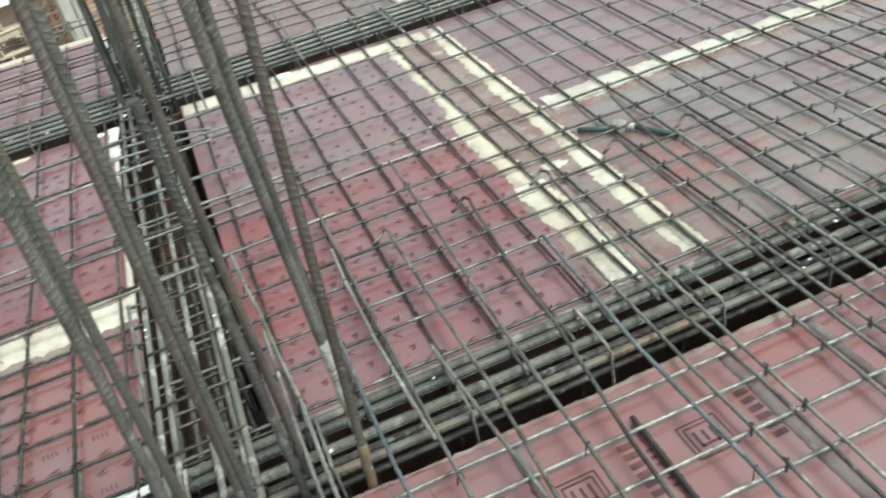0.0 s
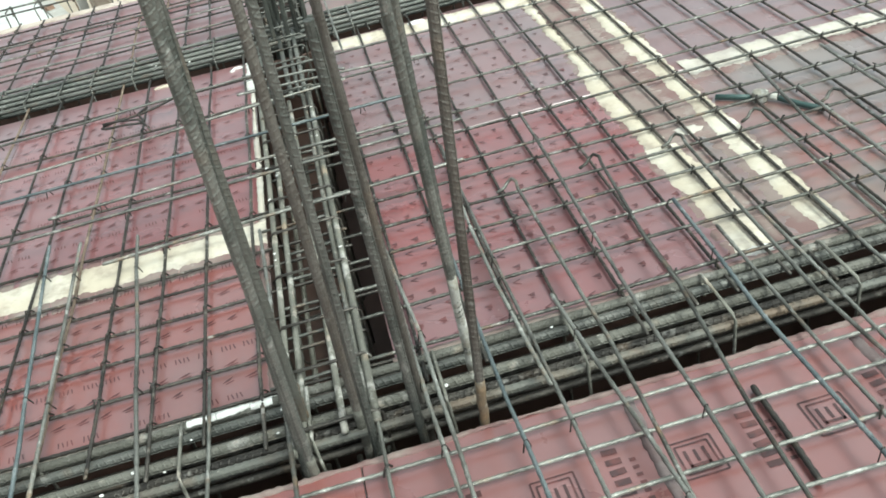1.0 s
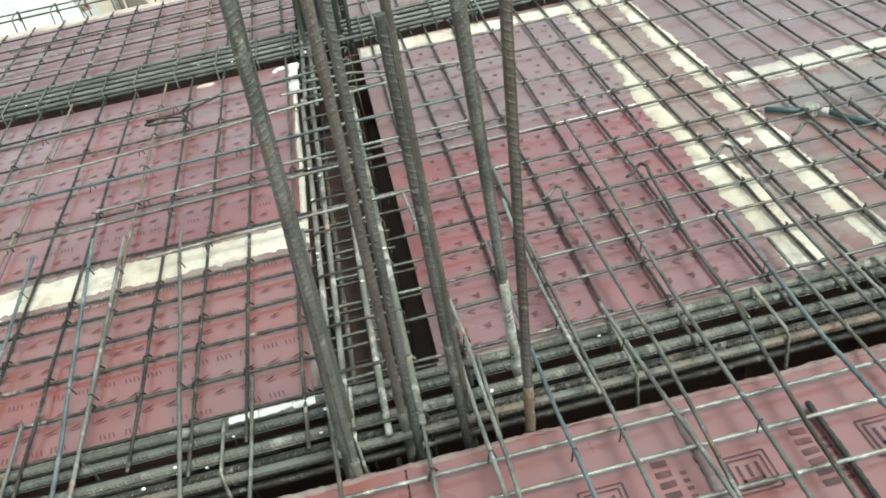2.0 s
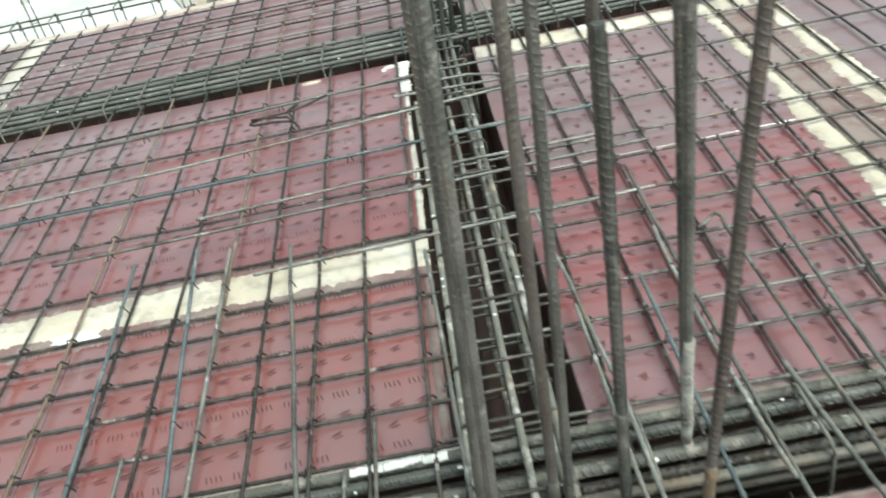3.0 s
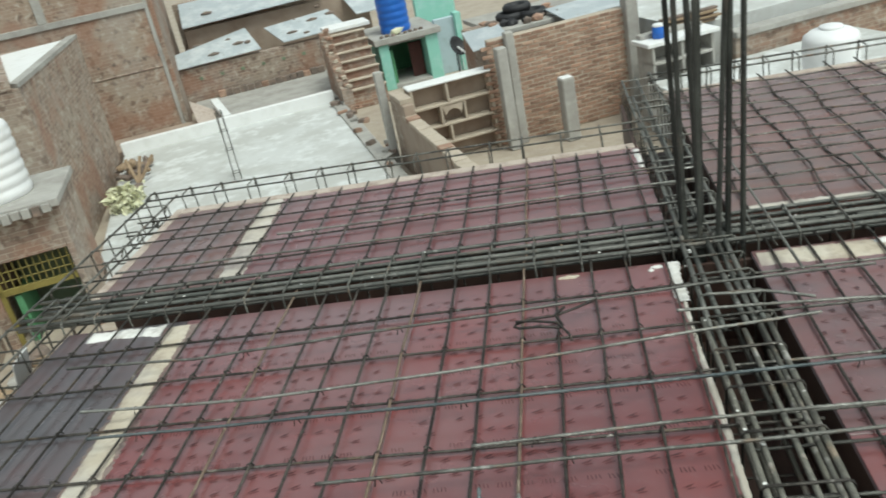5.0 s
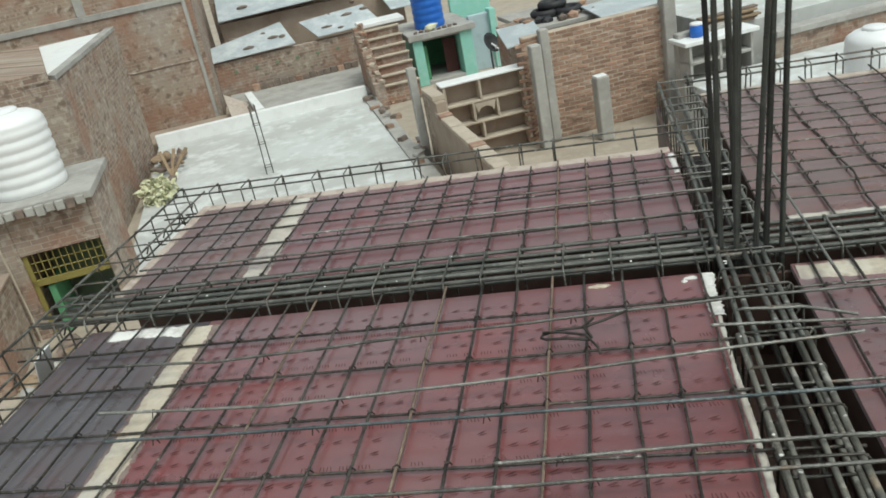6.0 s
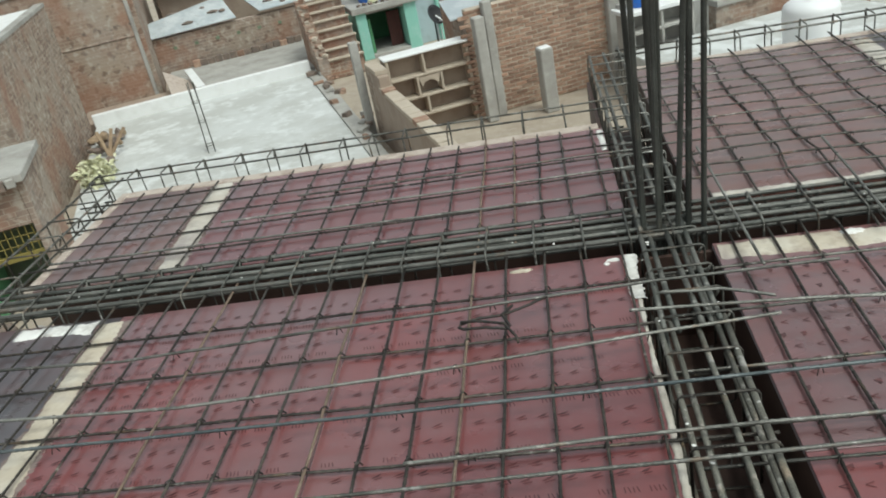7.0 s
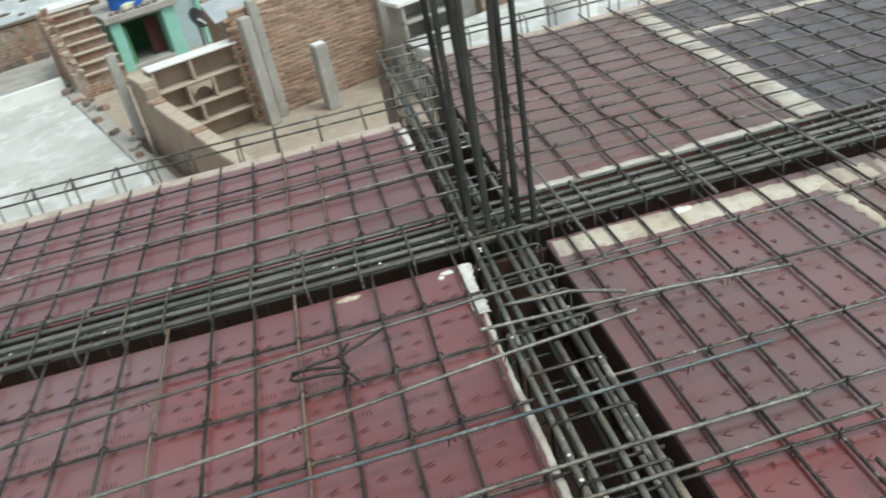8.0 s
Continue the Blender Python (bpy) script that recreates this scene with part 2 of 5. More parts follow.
EARTH = material("sandy_earth", (0.40, 0.345, 0.275), 0.95, 0, [((0.30, 0.25, 0.195), 1.2, 0.42, 0.65, 0.8), ((0.47, 0.42, 0.36), 7.0, 0.5, 0.75, 0.6)], 0.5, 12.0)
PLASTER = material("brown_mud_plaster", (0.36, 0.29, 0.23), 0.92, 0, [((0.26, 0.19, 0.145), 1.6, 0.42, 0.65, 0.8), ((0.42, 0.34, 0.26), 5.0, 0.55, 0.75, 0.6)], 0.3, 30.0)
BRICK = brick_material("orange_brickwork", (0.345, 0.205, 0.14), (0.25, 0.155, 0.112), (0.43, 0.375, 0.305), 1.0, (0.35, 0.29, 0.23))
BRICK_DULL = brick_material("dull_brown_brickwork", (0.315, 0.225, 0.17), (0.22, 0.155, 0.12), (0.40, 0.35, 0.285), 1.0, (0.355, 0.30, 0.24))
BRICK_TAN = brick_material("plaster_smeared_brickwork", (0.335, 0.245, 0.185), (0.27, 0.19, 0.14), (0.375, 0.315, 0.25), 1.0, (0.37, 0.305, 0.235))
BRICK_PIECE = material("fired_clay_brick", (0.35, 0.215, 0.15), 0.9, 0, [((0.26, 0.165, 0.12), 3.0, 0.4, 0.62, 0.85), ((0.43, 0.335, 0.255), 7.0, 0.50, 0.66, 0.75)], 0.5, 60.0, vary=0.25)
MORTAR = material("sandy_mortar", (0.47, 0.405, 0.325), 0.95, 0, [((0.36, 0.30, 0.235), 3.0, 0.45, 0.7, 0.8)], 0.4, 40.0)
GREEN = material("mint_green_paint", (0.29, 0.60, 0.50), 0.7, 0, [((0.42, 0.66, 0.60), 4.0, 0.5, 0.7, 0.7)], 0.1, 30.0)
BLUE_WALL = material("pale_blue_paint", (0.42, 0.52, 0.55), 0.75, 0, [((0.34, 0.42, 0.44), 4.0, 0.5, 0.7, 0.7)], 0.1, 30.0)
GREEN_DOOR = material("green_door_paint", (0.11, 0.30, 0.15), 0.5, 0, [((0.07, 0.21, 0.10), 3.0, 0.4, 0.7, 0.7)], 0.1, 30.0)
MAROON = material("maroon_curtain_cloth", (0.09, 0.035, 0.03), 0.9, 0, [((0.06, 0.03, 0.025), 6.0, 0.4, 0.7, 0.7)], 0.2, 40.0)
BLUE = material("blue_tank_plastic", (0.02, 0.13, 0.52), 0.4, 0, [((0.03, 0.18, 0.60), 4.0, 0.5, 0.7, 0.6)], 0.05, 20.0)
WHITE_TANK = material("white_tank_plastic", (0.80, 0.81, 0.81), 0.4, 0, [((0.70, 0.70, 0.68), 3.0, 0.5, 0.75, 0.5)], 0.05, 20.0)
TIN = material("galvanised_tin_sheet", (0.50, 0.55, 0.57), 0.5, 0.3, [((0.74, 0.77, 0.77), 2.0, 0.45, 0.65, 0.7), ((0.34, 0.33, 0.31), 7.0, 0.58, 0.75, 0.7)], 0.1, 20.0)
RUBBLE = material("rubble_stone", (0.16, 0.13, 0.11), 0.95, 0, [((0.30, 0.22, 0.17), 6.0, 0.45, 0.7, 0.8)], 0.5, 20.0)
YELLOW = material("yellow_painted_iron", (0.24, 0.20, 0.055), 0.6, 0, [((0.17, 0.135, 0.04), 5.0, 0.45, 0.7, 0.7)], 0.1, 30.0)
DARK = material("green_interior_plaster", (0.20, 0.26, 0.17), 0.9, 0, [((0.13, 0.16, 0.10), 3.0, 0.4, 0.7, 0.8)], 0.1, 20.0)
STRAW = material("yellow_green_wilted_leaves", (0.58, 0.58, 0.38), 0.9, 0, [((0.74, 0.74, 0.60), 6.0, 0.45, 0.7, 0.8)], 0.2, 30.0)
RUBBER = material("black_rubber", (0.02, 0.02, 0.022), 0.6, 0, [], 0.1, 40.0)
CONDUIT = material("dark_green_conduit", (0.045, 0.085, 0.078), 0.5, 0, [((0.10, 0.12, 0.11), 12.0, 0.5, 0.7, 0.7)], 0.1, 60.0)
WOOD = material("weathered_timber", (0.30, 0.22, 0.14), 0.85, 0, [((0.2, 0.14, 0.09), 8.0, 0.45, 0.7, 0.8)], 0.3, 50.0)


# ---------------------------------------------------------------- builders
def mesh_of(bm, mat, smooth=False):
    me = bpy.data.meshes.new("mesh")
    bm.to_mesh(me)
    bm.free()
    me.materials.append(mat)
    if smooth:
        me.polygons.foreach_set("use_smooth", [True] * len(me.polygons))
    return me


def thing(name, label="", category="", group="", kind="", at=None):
    return tagged(new(name), label, category, group, kind)


def part(name, bm, mat, parent=None, label="", smooth=False, kind=""):
    ob = new(name, mesh_of(bm, mat, smooth) if isinstance(bm, bmesh.types.BMesh) else bm)
    ob.parent = parent
    return tagged(ob, label, kind=kind)


def add_box(bm, lo, hi, bevel=0.0, m=None):
    """An axis-aligned box from corner to corner, its edges bevelled; m turns it afterwards."""
    r = bmesh.ops.create_cube(bm, size=1.0)
    vs = r["verts"]
    c = [(a + b) / 2 for a, b in zip(lo, hi)]
    s = [abs(b - a) for a, b in zip(lo, hi)]
    for v in vs:
        v.co = Vector((c[0] + v.co.x * s[0], c[1] + v.co.y * s[1], c[2] + v.co.z * s[2]))
    if bevel:
        es = list({e for v in vs for e in v.link_edges})
        vs = list({v for f in bmesh.ops.bevel(bm, geom=es, offset=bevel, segments=1, affect="EDGES")["faces"] for v in f.verts} | {v for v in vs if v.is_valid})
    if m is not None:
        bmesh.ops.transform(bm, matrix=m, verts=vs)
    return bm


def box(lo, hi, bevel=0.0, m=None):
    return add_box(bmesh.new(), lo, hi, bevel, m)


def add_tube(bm, pts, r, sides=6, caps=True, closed=False):
    """A round bar along a line of points."""
    pts = [Vector(p) for p in pts]
    n = len(pts)
    rings = []
    up = Vector((0.31, 0.17, 0.93)).normalized()
    for i, p in enumerate(pts):
        a, b = (pts[i - 1], pts[(i + 1) % n]) if closed else (pts[max(i - 1, 0)], pts[min(i + 1, n - 1)])
        d = (b - a).normalized()
        x = d.cross(up)
        if x.length < 0.15:
            x = d.cross(Vector((1, 0, 0)))
        x.normalize()
        y = d.cross(x)
        rings.append([bm.verts.new(p + (x * math.cos(k * math.tau / sides) + y * math.sin(k * math.tau / sides)) * r) for k in range(sides)])
    for i in range(n if closed else n - 1):
        a, b = rings[i], rings[(i + 1) % n]
        for k in range(sides):
            bm.faces.new((a[k], a[(k + 1) % sides], b[(k + 1) % sides], b[k]))
    if caps and not closed:
        bm.faces.new(list(reversed(rings[0])))
        bm.faces.new(rings[-1])
    return bm


def rolled_bar(pts, r, step=0.011, sides=6):
    """A thin deformed bar: its girth swells at every rib and it is a little knocked about."""
    bm = bmesh.new()
    pts = [Vector(p) for p in pts]
    line = []
    for a, b in zip(pts, pts[1:]):
        n = max(1, int((b - a).length / step))
        line += [a.lerp(b, i / n) for i in range(n)]
    line.append(pts[-1])
    d = (pts[-1] - pts[0]).normalized()
    x = d.cross(Vector((0.31, 0.17, 0.93))).normalized()
    y = d.cross(x)
    spin = [(math.cos(k * math.tau / sides), math.sin(k * math.tau / sides)) for k in range(sides)]
    rings = []
    for i, p in enumerate(line):
        q = r * ((1.10 if i % 2 else 0.90) + rng.uniform(-0.06, 0.06))
        rings.append([bm.verts.new(p + (x * c + y * w) * q) for c, w in spin])
    for a, b in zip(rings, rings[1:]):
        for k in range(sides):
            bm.faces.new((a[k], a[(k + 1) % sides], b[(k + 1) % sides], b[k]))
    bm.faces.new(list(reversed(rings[0])))
    bm.faces.new(rings[-1])
    return bm


def lathe(profile, seg=36):
    """A body of revolution about z from (radius, height) pairs."""
    bm = bmesh.new()
    rings = [[bm.verts.new((max(r, 0.001) * math.cos(k * math.tau / seg), max(r, 0.001) * math.sin(k * math.tau / seg), z)) for k in range(seg)] for r, z in profile]
    for a, b in zip(rings, rings[1:]):
        for k in range(seg):
            bm.faces.new((a[k], a[(k + 1) % seg], b[(k + 1) % seg], b[k]))
    bm.faces.new(rings[-1])
    bm.faces.new(list(reversed(rings[0])))
    return bm


def tube(pts, r, sides=6, closed=False):
    return add_tube(bmesh.new(), pts, r, sides, True, closed)


def ribbed_bar(length, r, pitch=0.014, seg=10, rib=0.0010):
    """A deformed bar standing on its foot: slanted ribs on both flanks and two long ridges."""
    bm = bmesh.new()
    add_tube(bm, [(0, 0, z * length / 8) for z in range(9)], r, seg)
    for side in (0, 1):
        z = 0.02 + side * pitch / 2
        while z < length - 0.02:
            arc = []
            for k in range(5):
                a = side * math.pi + 0.25 + k * (math.pi - 0.5) / 4
                arc.append(Vector((math.cos(a) * (r + 0.0003), math.sin(a) * (r + 0.0003), z + 0.011 * (k / 4 - 0.5) * (1 if side else -1))))
            lo = [bm.verts.new(p + Vector((0, 0, -0.0028))) for p in arc]
            hi = [bm.verts.new(p + Vector((0, 0, 0.0028))) for p in arc]
            top = [bm.verts.new(Vector((p.x, p.y, 0)) * (1 + rib / r) + Vector((0, 0, p.z))) for p in arc]
            for k in range(4):
                bm.faces.new((lo[k], lo[k + 1], top[k + 1], top[k]))
                bm.faces.new((top[k], top[k + 1], hi[k + 1], hi[k]))
            z += pitch
        add_box(bm, (-r - 0.0012 if side else r - 0.0012, -0.0016, 0.01), (-r + 0.0012 if side else r + 0.0012, 0.0016, length - 0.01))
    return bm


def wavy(a, b, step=0.22, jitter=0.004, sag=0.0):
    """Points of a bar that is not quite straight, from a to b."""
    a, b = Vector(a), Vector(b)
    n = max(2, int((b - a).length / step))
    out = []
    for i in range(n + 1):
        p = a.lerp(b, i / n)
        p += Vector((rng.uniform(-1, 1), rng.uniform(-1, 1), 0.5 * rng.uniform(-1, 1))) * jitter
        p.z -= sag * math.sin(math.pi * i / n)
        out.append(p)
    return out


rng = random.Random(7)

# ---------------------------------------------------------------- slab formwork
# plan lines: far and near sides of the beam trenches
AX0, AX1 = -2.62, 4.2
Y_A0, Y_A1 = -0.24, 0.0
X_B0, X_B1 = -0.25, 0.016
THICK = 0.018


def panel(name, x0, x1, y0, y1, mat, label):
    ob = tagged(new(name, mesh_of(box((x0, y0, -THICK), (x1, y1, 0), 0.0015), mat)), label, "formwork panel", "slab formwork panels", "structure")
    return ob


SHEETS = []


def bay(x_cuts, y_cuts, mats):
    for i in range(len(x_cuts) - 1):
        for j in range(len(y_cuts) - 1):
            mat = mats[(i + j * (len(x_cuts) - 1)) % len(mats)]
            lab = {PLY: "red film-faced plywood shuttering sheet, damp and stamped", PLY_OLD: "worn dusty red plywood shuttering sheet", PLY_GREY: "cement-stained grey and red plywood shuttering sheet", PLY_MID: "dusty orange-red plywood shuttering sheet with stamped marks", PLY_CLEAN: "clean orange-red film-faced plywood shuttering sheet", PLY_BROWN: "mud-stained brown and red plywood shuttering sheet", PLY_CLAY: "clay-coloured worn plywood shuttering sheet"}[mat]
            x0, x1, y0, y1 = x_cuts[i], x_cuts[i + 1] - 0.003, y_cuts[j], y_cuts[j + 1] - 0.003
            SHEETS.append((panel("plywood_sheet", x0, x1, y0, y1, mat, lab), x0, x1, y0, y1, mat))


bay([-2.62, -2.10, -1.17, -0.25], [0.0, 0.68, 2.0], [PLY_OLD, PLY_MID, PLY_MID, PLY_GREY, PLY, PLY])
bay([-2.64, -2.06, -0.23], [2.30, 3.24], [PLY_CLAY, PLY])
bay([0.016, 0.89, 1.1, 2.3, 4.2], [0.0, 0.98, 2.0], [PLY, PLY_BROWN, PLY_BROWN, PLY_BROWN, PLY_OLD, PLY_BROWN, PLY_OLD, PLY_OLD])
bay([0.016, 1.13, 2.35, 4.2], [2.32, 4.05], [PLY_CLAY, PLY_GREY, PLY_GREY])
bay([-2.62, -1.4, -0.1, 1.12, 2.34, 4.2], [-2.7, -1.46, -0.24], [PLY_CLEAN])


def trench(name, x0, x1, y0, y1, depth, label):
    """The sides and the bottom of a beam's form."""
    t = thing(name, label, "beam formwork", "beam forms", "structure")
    long_x = (x1 - x0) > (y1 - y0)
    s = 0.02
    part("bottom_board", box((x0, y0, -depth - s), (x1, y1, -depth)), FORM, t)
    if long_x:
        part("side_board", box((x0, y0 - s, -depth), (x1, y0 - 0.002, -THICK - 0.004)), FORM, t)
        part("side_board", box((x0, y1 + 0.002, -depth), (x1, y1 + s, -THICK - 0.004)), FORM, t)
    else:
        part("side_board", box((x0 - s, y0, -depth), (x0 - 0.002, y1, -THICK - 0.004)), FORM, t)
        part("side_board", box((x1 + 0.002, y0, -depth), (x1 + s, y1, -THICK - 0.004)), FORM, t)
    return t


trench("beam_form", AX0, AX1, Y_A0, Y_A1, 0.34, "dark brown plywood form of the near cross beam")
trench("beam_form", X_B0, X_B1, 0.0, 2.0, 0.34, "dark brown plywood form of the long beam")
trench("beam_form", X_B0 + 0.02, X_B1, 2.32, 4.05, 0.34, "dark brown plywood form of the far long beam")
trench("beam_form", AX0, AX1, 2.0, 2.31, 0.34, "dark brown plywood form of the far cross beam")

# ---------------------------------------------------------------- joint putty
def ragged(name, x0, x1, y0, y1, mat, label, rag=0.012, parent=None, z=0.0):
    """A strip of putty pressed over a joint, ragged along its long sides."""
    bm = bmesh.new()
    along_x = (x1 - x0) > (y1 - y0)
    n = max(8, int(max(x1 - x0, y1 - y0) / 0.009))
    rows = []
    h0, h1, low0, low1 = 0.0, 0.0, 0.0, 0.0
    for i in range(n + 1):
        f = i / n
        low0 = 0.95 * low0 + rng.uniform(-1, 1) * rag * 0.32
        low1 = 0.95 * low1 + rng.uniform(-1, 1) * rag * 0.32
        h0 = low0 + (rng.uniform(-1, 1) * rag * 0.35 if i % 3 else 0.5 * (h0 - low0))
        h1 = low1 + (rng.uniform(-1, 1) * rag * 0.35 if i % 3 else 0.5 * (h1 - low1))
        if along_x:
            a, b, c = (x0 + f * (x1 - x0), y0 + h0), (x0 + f * (x1 - x0), (y0 + y1) / 2), (x0 + f * (x1 - x0), y1 + h1)
        else:
            a, b, c = (x1 + h0, y0 + f * (y1 - y0)), ((x0 + x1) / 2, y0 + f * (y1 - y0)), (x0 + h1, y0 + f * (y1 - y0))
        zz = 0.003 + rng.uniform(0, 0.0025)
        rows.append([bm.verts.new((*a, z - 0.001)), bm.verts.new((a[0] * 0.8 + b[0] * 0.2, a[1] * 0.8 + b[1] * 0.2, z + zz)), bm.verts.new((*b, z + zz + 0.001)), bm.verts.new((c[0] * 0.8 + b[0] * 0.2, c[1] * 0.8 + b[1] * 0.2, z + zz)), bm.verts.new((*c, z - 0.001))])
    for p, q in zip(rows, rows[1:]):
        for k in range(4):
            bm.faces.new((p[k], q[k], q[k + 1], p[k + 1]))
    return tagged(new(name, mesh_of(bm, mat, True)), label, "joint strip", "putty strips on panel joints")


def blob(name, cx, cy, rx, ry, mat, label, z=0.0, h=0.006, group=""):
    bm = bmesh.new()
    n = 18
    mid = bm.verts.new((cx, cy, z + h))
    ring, rim = [], []
    for k in range(n):
        a = k * math.tau / n
        q = rng.uniform(0.65, 1.15)
        ring.append(bm.verts.new((cx + math.cos(a) * rx * q * 0.75, cy + math.sin(a) * ry * q * 0.75, z + h * rng.uniform(0.6, 1))))
        rim.append(bm.verts.new((cx + math.cos(a) * rx * q, cy + math.sin(a) * ry * q, z - 0.001)))
    for k in range(n):
        j = (k + 1) % n
        bm.faces.new((mid, ring[k], ring[j]))
        bm.faces.new((ring[k], rim[k], rim[j], ring[j]))
    return tagged(new(name, mesh_of(bm, mat, True)), label, "plaster splash", group)


def putty(x0, x1, y0, y1, mat, label, rag=0.010, smear=(0, 0)):
    """A strip with the thin brown wipe that the trowel left along one side."""
    ob = ragged("putty_strip", x0, x1, y0, y1, mat, label, rag)
    if smear != (0, 0):
        if (x1 - x0) > (y1 - y0):
            w = ragged("wipe", x0, x1, y0 + smear[0], y1 + smear[1], SMEAR, "", rag * 1.8, z=-0.0035)
        else:
            w = ragged("wipe", x0 + smear[0], x1 + smear[1], y0, y1, SMEAR, "", rag * 1.8, z=-0.0035)
        for key in ("label", "category", "group"):
            if key in w:
                del w[key]
        w.parent = ob
        tagged(w, "thin brown wiped putty")
    return ob


def turned(ob, x, y, degrees):
    """Swing a thing about the upright through x, y."""
    ob.matrix_basis = Matrix.Translation((x, y, 0)) @ pose(0, 0, 0, 0, 0, degrees) @ Matrix.Translation((-x, -y, 0))
    return ob


putty(-2.06, -0.25, 0.62, 0.755, PUTTY, "tan putty strip over a joint of the red sheets", 0.011, (-0.065, 0.05))
turned(putty(-2.165, -2.065, 0.02, 1.955, PUTTY, "tan putty strip along the side joint", 0.006, (-0.03, 0.03)), -2.115, 1.95, 3.6)
turned(putty(-2.16, -2.045, 2.315, 3.23, PUTTY_PALE, "pale putty strip across the outer bay", 0.010, (-0.03, 0.02)), -2.105, 3.15, 3.6)
putty(0.85, 0.945, 0.05, 0.57, PUTTY, "broad smear of tan putty over a joint", 0.013, (-0.03, 0.06))
putty(0.858, 0.91, 0.57, 1.9, PUTTY, "narrow broken putty strip", 0.016, (-0.02, 0.16))
putty(1.06, 1.14, 0.05, 1.94, PUTTY, "long tan putty strip beside a second joint", 0.011, (-0.05, 0.02))
putty(1.16, 3.9, 0.93, 1.045, PUTTY_PALE, "pale putty strip crossing the stained bay", 0.014, (-0.05, 0.0))
turned(putty(0.025, 1.05, 1.885, 1.988, PUTTY, "tan putty strip along the beam's edge", 0.008), 0.03, 1.94, -2.0)
putty(0.08, 1.08, 2.33, 2.375, PUTTY_PALE, "thin pale putty along the outer panel's edge", 0.010)
putty(1.10, 1.20, 2.36, 4.0, PUTTY_PALE, "pale putty strip on the outer stained sheets", 0.008)
putty(1.22, 3.6, 3.44, 3.53, PUTTY_PALE, "pale putty strip across the outer stained bay", 0.010)
blob("plaster_patch", 0.90, 0.04, 0.045, 0.020, LIME, "white plaster dab at the end of a putty strip")
ragged("plaster_run", -0.288, -0.232, 1.70, 1.985, LIME, "white plaster smeared on the panel's edge", 0.016)
ragged("plaster_run", -0.268, -0.252, 0.70, 1.70, PUTTY_PALE, "thin pale plaster run along the panel's edge", 0.004)
blob("plaster_patch", -0.31, 1.965, 0.03, 0.010, LIME, "white plaster dab near the panel's corner")
blob("plaster_patch", -0.335, 1.945, 0.012, 0.010, LIME, "small white plaster dab near the panel's corner")
ragged("plaster_run", -0.258, -0.232, 2.95, 3.21, LIME, "white plaster smeared at the outer corner", 0.006)
blob("plaster_patch", -0.62, 1.968, 0.042, 0.013, PUTTY, "pale putty dab at the sheet's edge")
blob("plaster_patch", 0.44, 1.955, 0.04, 0.024, LIME, "white plaster dab on the putty strip", z=0.004)
blob("plaster_patch", -1.18, 0.615, 0.07, 0.03, LIME, "white plaster dab on the tan strip", z=0.003)
blob("plaster_patch", 1.0, 0.62, 0.05, 0.03, PUTTY_PALE, "pale putty dab between two strips")
for k in range(6):
    x = -0.46 + 0.036 * k + rng.uniform(-0.008, 0.008)
    ragged("plaster_run", x, x + rng.uniform(0.04, 0.075), *((0.0, 0.016) if k % 2 else (-0.026, -0.008)), LIME, "white plaster smeared over the beam's edge bar", 0.006, z=0.002 if k % 2 else 0.019)
for x0, x1, y0, y1, mat in ((-2.6, -0.26, 0.003, 0.020, EDGE), (0.01, 4.15, 0.003, 0.026, SMEAR), (-2.6, 4.15, -0.255, -0.243, SMEAR), (-0.275, -0.254, 0.03, 0.6, SMEAR), (0.428, 0.448, -0.56, -0.275, CRUST_DARK), (0.912, 0.942, -0.72, -0.29, CRUST_DARK), (1.122, 1.150, -1.4, -0.28, CRUST_DARK)):
    ragged("cement_wipe", x0, x1, y0, y1, mat, "dull cement slurry dried along the sheet's edge", 0.005, z=-0.001)
ragged("putty_strip", -2.5, -2.18, 1.905, 1.985, LIME, "white plaster along the sheet's end")


# ---------------------------------------------------------------- stamps on the sheets
def flat_bar(bm, x, y, w, h, a, z=0.0012):
    c, s_ = math.cos(a), math.sin(a)
    bm.faces.new([bm.verts.new((x + u * c - v * s_, y + u * s_ + v * c, z)) for u, v in ((-w / 2, -h / 2), (w / 2, -h / 2), (w / 2, h / 2), (-w / 2, h / 2))])


